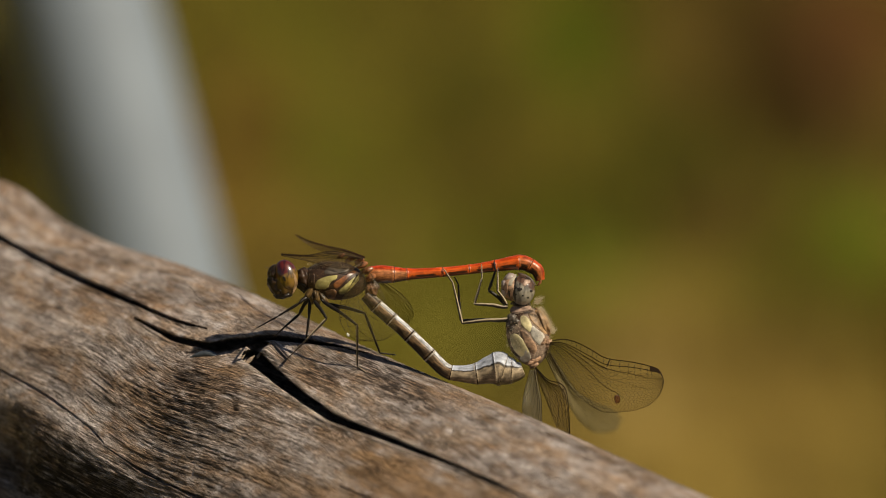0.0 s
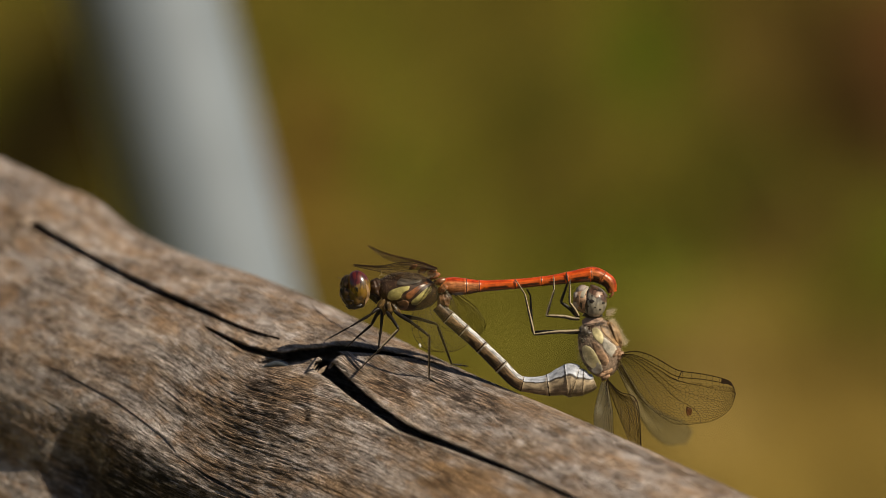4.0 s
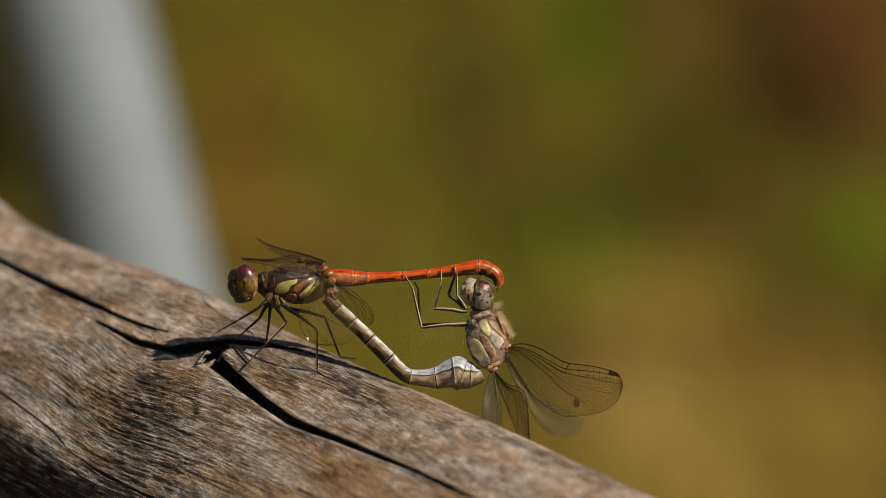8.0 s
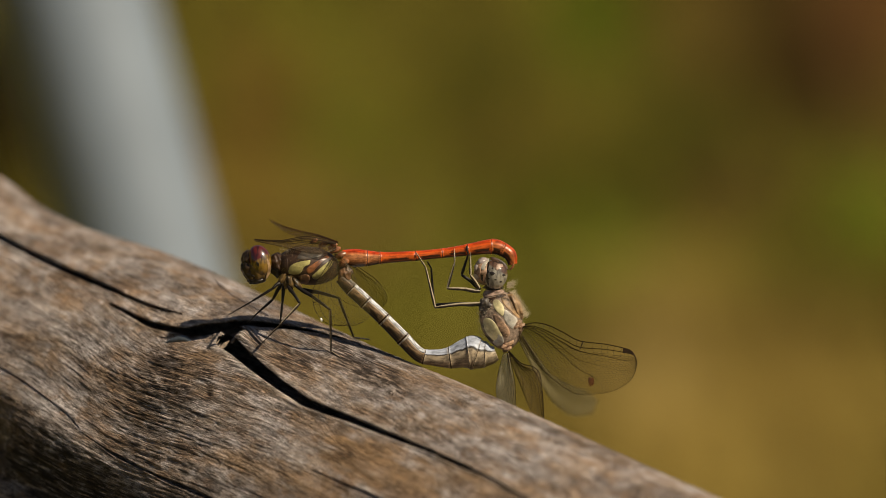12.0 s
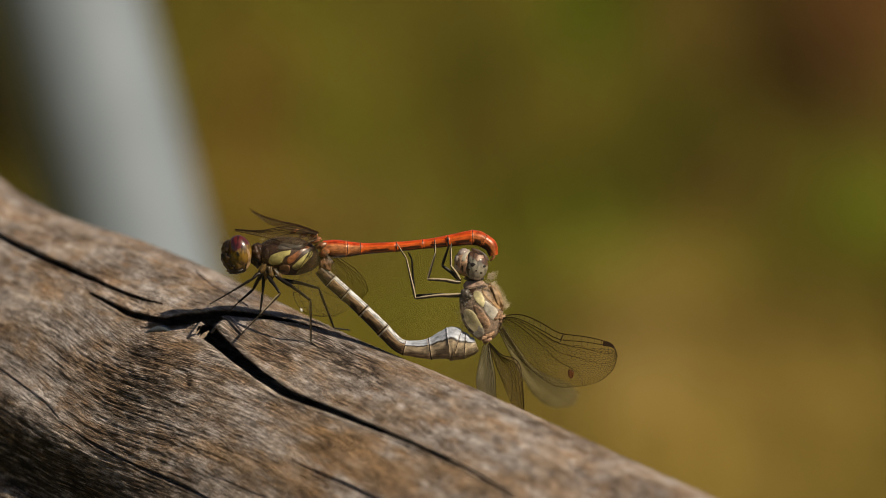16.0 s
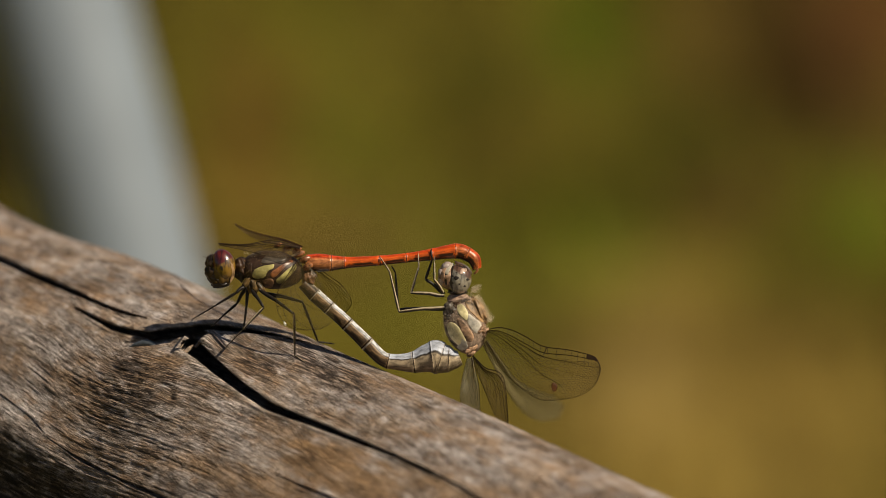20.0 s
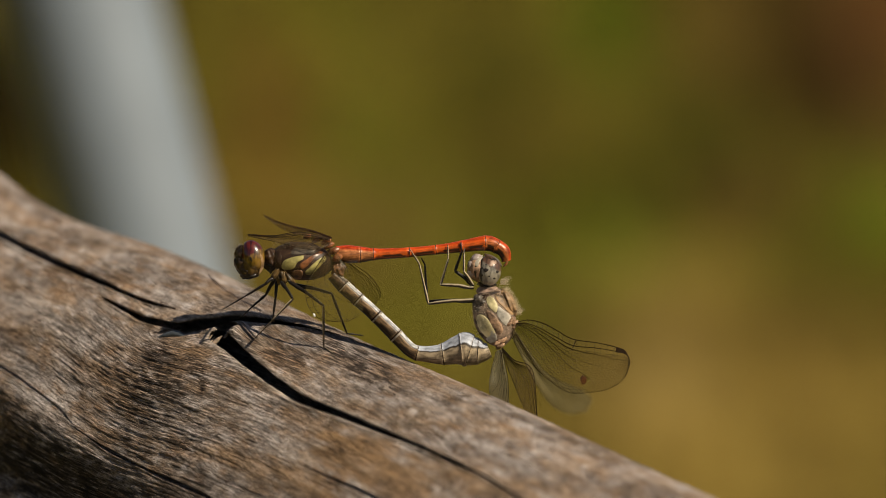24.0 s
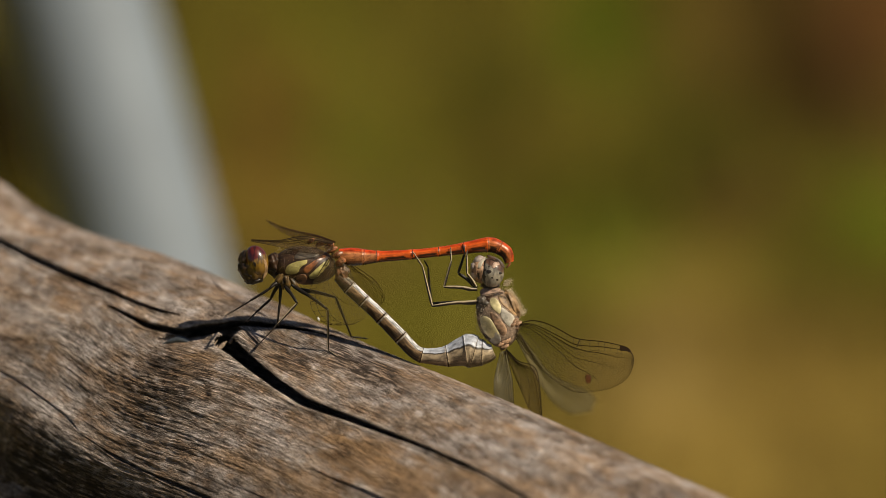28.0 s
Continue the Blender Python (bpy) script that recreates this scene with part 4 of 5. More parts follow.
# ---- post ----
def build_post():
    """A leaning painted steel tube that stands in the meadow behind the log."""
    e = new("leaning_post")
    tagged(e, "pale grey painted steel post leaning behind the log", "post")
    foot = Vector(POST_FOOT)
    way = (Vector(POST_TOP) - foot)
    e.matrix_world = Matrix.Translation(foot) @ way.to_track_quat("Z", "Y").to_matrix().to_4x4()
    n, hgt, rad = 40, way.length, POST_RADIUS
    v, f = [], []
    zs = [-0.05] + [hgt * k / 24 for k in range(25)]
    for z in zs:
        for j in range(n):
            a = 2 * math.pi * j / n
            v.append((rad * math.cos(a), rad * math.sin(a), z))
    for k in range(len(zs) - 1):
        for j in range(n):
            f.append((k * n + j, k * n + (j + 1) % n, (k + 1) * n + (j + 1) % n, (k + 1) * n + j))
    mesh_object("tube", v, f, PAINT, e, unit=1.0)
    v, f = [], []
    for z, r in ((0, 1.06), (0.006, 1.06), (0.009, 0.95), (0.010, 0.5), (0.0102, 0.0)):
        for j in range(n):
            a = 2 * math.pi * j / n
            v.append((rad * r * math.cos(a), rad * r * math.sin(a), hgt + z))
    for k in range(4):
        for j in range(n):
            f.append((k * n + j, k * n + (j + 1) % n, (k + 1) * n + (j + 1) % n, (k + 1) * n + j))
    mesh_object("cap", v, f, PAINT, e, unit=1.0)


def stage_point(x, y, z):
    return STAGE @ Vector((x * 0.001, y * 0.001, z * 0.001))


LOW, HIGH = stage_point(*(-65.06, -2.37, -400)), stage_point(*(-79.27, 52.47, -400))
RUN = (HIGH - LOW).normalized()
POST_FOOT = LOW - RUN * (LOW.z / RUN.z)
POST_TOP = LOW + RUN * 0.75
POST_RADIUS = 0.0175


# ---- dragonflies ----
def abdomen(parent, points, cuts, mats, side, label, collar=None, name="abdomen", closed=False, joint=VEIN):
    """A row of segments with dark joints, and pale raised collars where given, between them."""
    first = None
    for k, (u0, u1) in enumerate(zip(cuts, cuts[1:])):
        mat = mats[min(k, len(mats) - 1)]
        v, f, ar, al = tube_data(points, u0, u1, 14, 24, 0.05, side, cap=False)
        seg = mesh_object(name if first is None else "segment", v, f, mat, parent if first is None else first,
                          label if first is None else "", attrs={"around": ar, "phase": [(x / 10 - u0) / (u1 - u0) for x in al]})
        first = first or seg
    for u in cuts[1:] if closed else cuts[1:-1]:
        c = points
        v, f, ar, al = tube_data(c, u - 0.0016, u + 0.0016, 2, 20, 0.0, side, cap=False)
        ring = mesh_object("joint", [curve(c, u)[:3] + (np.array(p) - curve(c, u)[:3]) * 1.068 for p in v], f, joint, first, "thin dark joint")
        if collar and u < 0.35:
            v, f, ar, al = tube_data(c, u + 0.0025, u + 0.0065, 4, 20, 0.0, side, cap=False)
            mesh_object("collar", [curve(c, u + 0.006)[:3] + (np.array(p) - curve(c, u + 0.006)[:3]) * 1.05 for p in v], f, collar, first, "pale raised collar")
    return first


def build_male():
    m = thing("male_dragonfly", "red darter dragonfly standing on the log, wings swept forward", "dragonfly", "mating pair")
    # thorax
    shell = ((-14.14, -4.55, 0), (4.5, 2.7, 2.5), -6)
    th = blob("thorax", shell[0], shell[1], SEAM, m, shell[2], "hairy dark brown thorax", 0.0, 40, rough=0.02)
    plate("side_panel", [(-16.90, -5.22, 0), (-16.53, -4.50, 0), (-15.51, -4.02, 0), (-14.45, -3.81, 0), (-13.76, -3.76, 0), (-13.86, -4.29, 0), (-14.45, -4.61, 0), (-14.77, -4.95, 0), (-15.12, -5.56, 0), (-15.92, -5.78, 0), (-16.69, -5.67, 0)], shell, YELLOW, th, "greenish yellow side panel")
    plate("side_panel", [(-13.55, -6.02, 0), (-12.99, -5.49, 0), (-12.05, -4.61, 0), (-11.12, -3.89, 0), (-10.67, -3.81, 0), (-10.72, -4.43, 0), (-11.26, -5.09, 0), (-12.06, -5.94, 0), (-12.72, -6.42, 0), (-13.34, -6.42, 0)], shell, YELLOW, th, "greenish yellow side panel")
    plate("side_panel", [(-14.32, -5.04, 0), (-13.28, -4.24, 0), (-11.68, -3.2, 0), (-11.12, -3.36, 0), (-12.16, -4.08, 0), (-13.28, -5.28, 0), (-14.0, -5.68, 0)], shell, RUST, th, "rust-brown band between the panels")
    plate("side_panel", [(-15.43, -6.14, 0), (-14.57, -5.76, 0), (-13.85, -6.05, 0), (-14.14, -7, 0), (-15.15, -7.09, 0)], shell, BROWN, th, "", 0.1)
    # shell plate added for the wing membrane's grey sheen, put into its colour
    plate("side_panel", [(-15.52, -3.6, 0), (-14.96, -2.48, 0), (-13.68, -1.92, 0), (-12.16, -2.16, 0), (-12.0, -2.96, 0), (-13.28, -3.52, 0)], shell, DUSK, th, "shoulder panel coloured for the grey sheen of the wing membrane")
    plate("side_panel", [(-17.88, -5.13, 0), (-17.39, -3.69, 0), (-16.93, -3.63, 0), (-16.99, -5.42, 0), (-17.45, -5.99, 0)], shell, SEAM, th, "", 0.08)
    blob("prothorax", (-18.48, -4.08, 0.2), (0.95, 1.4, 1.5), SEAM, th, 10, "dark hairy collar behind the head", 0.3, 18)
    blob("neck", (-18.54, -4.7, 0), (1.1, 1.3, 1.1), DARK, m, 0, "", 0.4)
    for c, q in (((-17.75, -6.3, 1.3), -32), ((-17.2, -6.75, 1.1), -8), ((-16.6, -6.85, 1.5), 12), ((-15.75, -7.0, 1.4), 40)):
        blob("leg_base", c, (0.42, 1.0, 0.55), LEG_BASE, th, q, "ochre-streaked leg root", 0.5, 12)
    for c, r in (((-10.24, -2.39, 1.2), 0.7), ((-9.52, -3.11, 1), 0.75), ((-10.67, -1.82, 0.8), 0.6), ((-11.97, -1.53, 0.9), 0.6), ((-9.09, -4.12, 0.9), 0.8), ((-13.26, -1.1, 0.6), 0.5)):
        blob("wing_base", c, (r * 1.15, r * 0.6, r * 0.7), RUST, th, 25, "rusty wing root", 0.3, 14)
    rng = random.Random(3)
    roots = []
    for k in range(1300):
        a, b = rng.uniform(-0.3, 4.4), rng.uniform(-1.3, 1.3)
        d = Vector((math.cos(a) * math.cos(b), math.sin(a) * math.cos(b), math.sin(b)))
        roots.append((Vector((-13.99, -4.55, 0)) + Vector((d.x * 4.5, d.y * 2.6, d.z * 2.5)), d))
    strands("fuzz", roots, FUZZ_BROWN, th, 0.8, 0.006, "fine brown hairs")
    roots = [(Vector((-15.41, -2.68, 1.2)) + Vector((rng.uniform(-2.6, 2.6), rng.uniform(-0.5, 0.5), rng.uniform(-0.6, 0.8))), Vector((rng.uniform(-0.6, 0.2), 0.8, 0.6))) for k in range(260)]
    strands("fuzz", roots, FUZZ, th, 0.8, 0.007, "pale grey hairs on the shoulder")
    # head
    hd = blob("head", (-21.33, -4.55, 0), (1.8, 2.4, 2.2), OLIVE, m, 12, "olive-brown face with dark mouthparts", 0.1)
    blob("eye", (-20.93, -3.74, 1.15), (1.62, 2.2, 1.5), MALE_EYE, hd, 18, "glossy red-brown compound eye, golden below")
    blob("eye", (-20.99, -3.75, -1.15), (1.62, 2.2, 1.5), MALE_EYE, hd, 18, "glossy red-brown compound eye, golden below")
    blob("forehead", (-22.45, -3.55, 0.2), (1.1, 1.3, 1.7), FACE, hd, 15, "dark shiny forehead", 0.2, 20, rough=0.08)
    blob("face_lobe", (-22.55, -4.75, 0.2), (1.1, 1.3, 1.6), FACE, hd, 0, "dark brown face lobe", 0.25, 20, rough=0.1)
    blob("face_lobe", (-21.95, -5.65, 0.2), (1.35, 1.0, 1.6), FACE, hd, -25, "dark brown face lobe", 0.25, 20, rough=0.1)
    blob("lip", (-22.3, -5.6, 0), (0.9, 0.95, 1.5), FACE, hd, 30, "", 0.35)
    eyeball = ((-20.93, -3.74, 1.15), (1.62, 2.2, 1.5), 18)
    plate("eye_rim", [(-19.96, -3.35, 0), (-19.56, -3.88, 0), (-19.35, -4.81, 0), (-19.56, -5.74, 0), (-20.10, -6.41, 0), (-19.78, -5.48, 0), (-19.62, -4.68, 0), (-19.77, -4.01, 0)], eyeball, TAWNY, hd, "ochre hind rim of the eye", 0.04)
    plate("eye_spot", [(-21.32, -3.88, 0), (-21.00, -4.14, 0), (-20.95, -4.54, 0), (-21.16, -4.60, 0), (-21.37, -4.28, 0)], eyeball, DARK, hd, "dark mark in the golden part of the eye", 0.03)
    blob("jaw", (-21.33, -6.45, 0.2), (1.35, 0.62, 1.3), DARK, hd, 10, "", 0.25)
    blob("cheek", (-21.85, -5.84, 0.9), (0.7, 0.8, 0.7), OLIVE, hd, 30, "", 0.35)
    for z in (0.5, -0.5):
        tube("antenna", [(*(-22.76, -3.11, 0.5)[:2], z, 0.06), (*(-23.47, -2.77, 0.5)[:2], z * 1.6, 0.03), (*(-23.99, -2.59, 0.5)[:2], z * 2, 0.015)], DARK, hd, steps=4, sides=6)
    # abdomen
    ab = abdomen(m, [(-9.34, -3.44, 0, 0.95), (-7.62, -3.61, 0, 1.28), (-5.6, -3.67, 0, 1.1), (-3.59, -3.61, 0, 0.82), (-1.29, -3.49, 0, 0.74), (1.59, -3.29, 0, 0.69), (4.47, -3, 0, 0.67), (6.48, -2.77, 0, 0.73), (8.5, -2.49, 0, 0.84), (10.66, -2.14, 0, 0.98), (12.2, -2.02, 0, 1.08), (13.4, -2.42, 0, 1.0), (14.45, -3.2, 0, 0.92), (14.85, -4.55, 0, 0.62)],
                 [0, 0.149, 0.219, 0.373, 0.475, 0.616, 0.751, 0.85, 1.0], [TAN_ABDOMEN] * 2 + [RED_ABDOMEN] * 4 + [RUSTY_ABDOMEN], 1.0, "bright orange-red abdomen with black marks", joint=SCARLET)
    for z in (0.35, -0.35):
        tube("clasper", [(*(14.68, -4.01, 0)[:2], z, 0.22), (*(14.89, -4.73, 0)[:2], z * 1.4, 0.2), (*(14.4, -5.31, 0)[:2], z * 1.3, 0.1)], RUST, ab, "hooked clasper", steps=6, sides=10)
    blob("genital_lobe", (-8.96, -5.56, 0), (0.95, 1.3, 0.9), BROWN, m, 10, "rough brown lobe under the abdomen base", 0.5)
    # legs
    leg([(-17.99, -6.84, 1.5), (-19.12, -7.75, 2.2), (-21.98, -9.47, 2.5), (-25.84, -11.55, -9.31)], LEG_DARK, m, 0.225, spines=True)
    leg([(-17.89, -7, -0.5), (-19.21, -9.32, -1.5), (-21.38, -11.2, -1.5), (-22.82, -12.64, -1.5)], LEG_DARK, m, 0.215)
    leg([(-16.97, -7.41, 1.8), (-15.22, -9.83, 3.5), (-18.2, -12.97, 4.2), (-21.11, -15.82, -2.08), (-22.36, -17.29, -0.63)], LEG_DARK, m, 0.20, LEG_STRIPED)
    leg([(-17.58, -7.14, 0.5), (-17.78, -9.73, 0.5), (-18.15, -12.6, 0.5), (-18.02, -13.18, 0.3)], LEG_DARK, m, 0.20)
    leg([(-15.97, -7.27, 1.8), (-10.92, -10.77, 3.6), (-10.96, -16.67, 0.99), (-9.59, -17.5, 2.57)], LEG_DARK, m, 0.20, LEG_STRIPED)
    leg([(-15.16, -7.87, -0.8), (-9.94, -9.19, -2.5), (-7.86, -14.87, -5), (-5.55, -15.17, -5.5)], LEG_DARK, m, 0.215)
    # white blob that stands in for a highlight on the wing's edge
    blob("glint_speck", (-12.19, -12.11, 4.3), (0.16, 0.30, 0.10), GLINT_WHITE, m, 25, "tiny white speck put in for a glint on the wing", 0.3, 8)
    # wings
    wing(m, [(-10.23, -2.82, 2), (-11.94, -5.4, 2.5), (-13.36, -7.97, 3), (-13.06, -10.82, 4), (-11.33, -12.67, 4.5), (-9.04, -13.01, 5)],
         [(-9.37, -3.11, 1.5), (-7.93, -5.11, 2), (-6.92, -7.4, 2.5), (-5.62, -9.69, 3.5), (-5.47, -11.82, 4.5), (-7.32, -12.95, 5)], MEMBRANE, VEIN, cols=26, rows=13, label="clear near hind wing hanging down", thick=0.62)
    wing(m, [(-9.12, -3.26, -1), (-6.82, -5, -2.5), (-4.52, -6.75, -4), (-3.23, -8.64, -5), (-3.14, -9.81, -5.5)],
         [(-9.55, -3.69, -1), (-7.98, -6.59, -3), (-6.26, -9.5, -4.5), (-5.26, -11.26, -5.5), (-3.95, -10.82, -5.5)], MEMBRANE, VEIN, cols=20, rows=9, label="clear far hind wing", thick=0.62)
    wing(m, [(-10.09, -1.33, 1.2), (-13.11, -0.58, 1.4), (-15.12, -0.47, 1), (-18.02, -0.96, 0.3), (-21.78, -0.76, -0.6)],
         [(-10.08, -2.3, 1.8), (-11.79, -2.9, 2.7), (-14.52, -2.7, 2.4), (-17.71, -1.87, 1.2), (-21.69, -1.04, -0.4)], SMOKY, VEIN, cols=24, rows=9, thick=1.0, label="smoky fore wing swept forward over the thorax", stigma=(0.86, 0.96))
    wing(m, [(-9.84, -1.25, -1), (-12.63, -0.24, -4), (-15.29, 0.34, -7), (-17.98, 1.07, -10), (-20.14, 2.05, -14)],
         [(-10.27, -1.68, -1), (-12.63, -0.96, -4), (-15.29, -0.67, -7), (-17.69, 0.2, -10), (-19.84, 1.67, -14)], SMOKY, VEIN_RED, cols=24, rows=8, thick=0.75, label="smoky far fore wing swept forward", stigma=(0.86, 0.97))
    return ab


def build_female():
    m = thing("female_dragonfly", "fawn female darter hanging head-up in a mating wheel", "dragonfly", "mating pair")
    shell = ((13.1, -12.3, 0), (2.95, 4.35, 2.5), 14)
    th = blob("thorax", shell[0], shell[1], HIDE, m, shell[2], "hairy fawn thorax with cream panels", 0.0, 40, rough=0.02)
    plate("side_panel", [(12.01, -9.65, 0), (12.76, -9.54, 0), (13.45, -10.4, 0), (13.62, -11.35, 0), (13.25, -11.78, 0), (12.58, -11.26, 0), (12.09, -10.57, 0)], shell, CREAM, th, "cream side panel")
    plate("side_panel", [(13.62, -10.86, 0), (14.48, -11.44, 0), (15.4, -12.21, 0), (15.4, -13.08, 0), (14.71, -13.65, 0), (13.91, -12.88, 0), (13.45, -11.93, 0)], shell, STONE, th, "pale grey side panel")
    plate("side_panel", [(10.56, -12.51, 0), (11.04, -11.99, 0), (11.84, -12.31, 0), (12.63, -13.19, 0), (13.19, -14.31, 0), (13.27, -15.19, 0), (12.79, -15.59, 0), (11.83, -15.11, 0), (10.92, -13.99, 0)], shell, CREAM, th, "cream side panel")
    plate("side_panel", [(12.53, -13.8, 0), (13.33, -14.8, 0), (13.45, -15.67, 0), (12.67, -16.1, 0), (11.89, -15.58, 0), (12.53, -14.89, 0)], shell, STONE, th, "pale grey side panel")
    plate("side_panel", [(11.95, -11.55, 0), (12.81, -11.78, 0), (13.73, -12.93, 0), (14.4, -14.08, 0), (13.96, -14.89, 0), (13.1, -14.31, 0), (12.38, -12.99, 0)], shell, FAWN, th, "fawn band between the panels")
    plate("side_panel", [(13.1, -9.05, 0), (14.2, -9.34, 0), (15.4, -10.63, 0), (16.04, -11.93, 0), (15.46, -12.01, 0), (14.4, -11.06, 0), (13.53, -10.2, 0)], shell, TAWNY, th, "tawny shoulder band")
    for c, r in (((10.92, -9.98, 1.5), 0.75), ((11.49, -10.38, 1.7), 0.6), ((10.55, -10.61, 1.2), 0.6), ((11.01, -11.33, 1.5), 0.5)):
        blob("leg_base", c, (r, r * 0.9, r * 0.8), DUSK, th, 20, "", 0.5, 12)
    plate("collar", [(10.57, -8.64, 0), (11.10, -8.11, 0), (12.16, -8.19, 0), (13.18, -8.06, 0), (13.55, -8.38, 0), (12.69, -8.80, 0), (11.63, -9.06, 0), (10.78, -9.12, 0)], shell, PINK, th, "pinkish pale collar below the head", 0.1)
    plate("collar", [(10.57, -9.25, 0), (11.63, -9.22, 0), (12.80, -8.91, 0), (13.55, -8.64, 0), (13.81, -8.96, 0), (12.16, -9.44, 0), (11.95, -10.05, 0), (11.10, -10.45, 0), (10.56, -10.23, 0)], shell, SEAM, th, "dark fold below the collar", 0.07)
    blob("back", (15.17, -10.4, 0), (0.85, 2.1, 1.7), TAWNY, th, 28, "tawny brown back", 0.2)
    for c, r in (((15.52, -12.85, 1.5), 0.55), ((15.95, -13.26, 1.2), 0.5), ((15.14, -13.33, 1.7), 0.45), ((15.73, -13.78, 1), 0.5), ((13.51, -16.13, 1.3), 0.5), ((14.08, -15.78, 1.3), 0.5), ((13.89, -16.51, 1), 0.55), ((14.52, -15.5, 1.2), 0.45)):
        blob("wing_base", c, (r * 1.2, r * 0.65, r * 0.8), FAWN, th, 30, "knobbly fawn wing root", 0.4, 14)
    rng = random.Random(9)
    roots = []
    for k in range(1900):
        a, b = rng.uniform(-1.2, 4.2), rng.uniform(-1.2, 1.2)
        d = Vector((math.cos(a) * math.cos(b), math.sin(a) * math.cos(b), math.sin(b)))
        roots.append((Vector((13.1, -12.07, 0)) + Vector((d.x * 2.95, d.y * 4.0, d.z * 2.5)), d))
    strands("fuzz", roots, FUZZ, th, 0.85, 0.006, "fine pale hairs")
    tuft = [(Vector((14.19, -7.52, 0.4)) + Vector((rng.uniform(-0.3, 0.3), rng.uniform(-0.4, 0.4), rng.uniform(-0.5, 0.5))), Vector((0.9, 0.35, 0.1))) for k in range(90)]
    strands("tuft", tuft, FUZZ, th, 1.3, 0.02, "pale tuft of hairs behind the head")
    mane = [(Vector((14.55, -8.6, 0.3)) + k * Vector((2.0, -3.4, 0)) + Vector((rng.uniform(-0.25, 0.25), rng.uniform(-0.25, 0.25), rng.uniform(-1.2, 1.2))), Vector((0.9, 0.75, 0.2))) for k in [rng.random() for q in range(900)]]
    strands("mane", mane, FUZZ, th, 0.95, 0.010, "pale sunlit hairs along the back")
    hd = blob("head", (10.91, -5.59, 0), (1.65, 1.9, 2.2), FAWN, m, 0, "fawn-grey face", 0.1)
    ball = ((12.3, -5.9, 0.9), (1.78, 2.12, 1.65), 0)
    blob("eye", ball[0], ball[1], FEMALE_EYE, hd, 0, "grey compound eye, brown above, with dark spots", 0.02, 26)
    blob("eye", (12.25, -5.92, -0.9), ball[1], FEMALE_EYE, hd, 0, "grey compound eye, brown above")
    for c, r, q in (((10.56, -4.24, 0.9), (0.85, 0.72, 1.0), 35), ((9.92, -5.12, 0.95), (0.62, 0.72, 1.0), 10), ((9.92, -6.08, 0.9), (0.6, 0.72, 0.95), -15)):
        blob("face_lobe", c, r, SILVER, hd, q, "shiny pinkish-grey lobe of the face", 0.1, 16)
    plate("brow", [(9.42, -5.88, 0), (9.65, -4.73, 0), (10.22, -3.95, 0), (10.66, -4.01, 0), (10.37, -4.88, 0), (10.08, -6.31, 0)], ((10.86, -5.51, 0), (1.8, 2.0, 2.25), 0), FAWN, hd, "", 0.1)
    plate("pale_band", [(10.22, -5.02, 0), (10.57, -4.16, 0), (11.32, -3.67, 0), (11.52, -3.95, 0), (11.03, -4.59, 0), (10.74, -5.31, 0)], ((10.86, -5.51, 0), (1.8, 2.0, 2.25), 0), GREY_EYE, hd, "pale band beside the eye", 0.06)
    face = ((10.91, -5.59, 0), (1.65, 1.9, 2.2), 0)
    plate("face_groove", [(9.88, -4.3, 0), (10.14, -4.24, 0), (9.99, -5.51, 0), (10.05, -6.54, 0), (9.79, -6.46, 0), (9.73, -5.45, 0)], face, DARK, hd, "dark groove", 0.05)
    plate("face_groove", [(10.51, -4.01, 0), (10.77, -3.95, 0), (10.54, -5.31, 0), (10.6, -6.83, 0), (10.31, -6.72, 0), (10.28, -5.31, 0)], face, DARK, hd, "dark groove", 0.05)
    plate("eye_rim", [(11.32, -4.07, 0), (11.58, -3.95, 0), (11.09, -5.59, 0), (11.43, -7.35, 0), (11.17, -7.29, 0), (10.8, -5.59, 0)], ball, DARK, hd, "dark rim of the eye", 0.06)
    plate("pale_mark", [(12.33, -5.13, 0), (12.70, -4.44, 0), (13.34, -4.44, 0), (13.45, -4.81, 0), (13.02, -5.02, 0), (12.65, -5.29, 0)], ball, PINK, hd, "pale triangular mark", 0.06)
    plate("brown_cap", [(11.72, -3.44, 0), (12.81, -3.72, 0), (13.82, -4.44, 0), (14.2, -5.31, 0), (13.62, -4.88, 0), (12.81, -4.36, 0), (11.95, -4.01, 0)], ball, SEAM, hd, "brown upper eye", 0.05)
    for c, r in (((11.9, -5.8, 0), 0.33), ((11.3, -5.5, 0), 0.22), ((11.37, -6.49, 0), 0.15), ((12.38, -6.66, 0), 0.14), ((13.53, -6.03, 0), 0.22), ((13.1, -6.95, 0), 0.16), ((10.86, -6.17, 0), 0.13), ((11.95, -5.02, 0), 0.12)):
        plate("eye_spot", [(c[0] + r * math.cos(k * 1.05 + c[0]) * (1.3 if k % 2 else 0.9), c[1] + r * 0.85 * math.sin(k * 1.05 + c[0])) for k in range(6)], ball, DARK, hd, "black spot", 0.03)
    blob("jaw", (12.09, -7.75, 0), (1.4, 0.5, 1.2), DARK, hd, 0, "", 0.2)
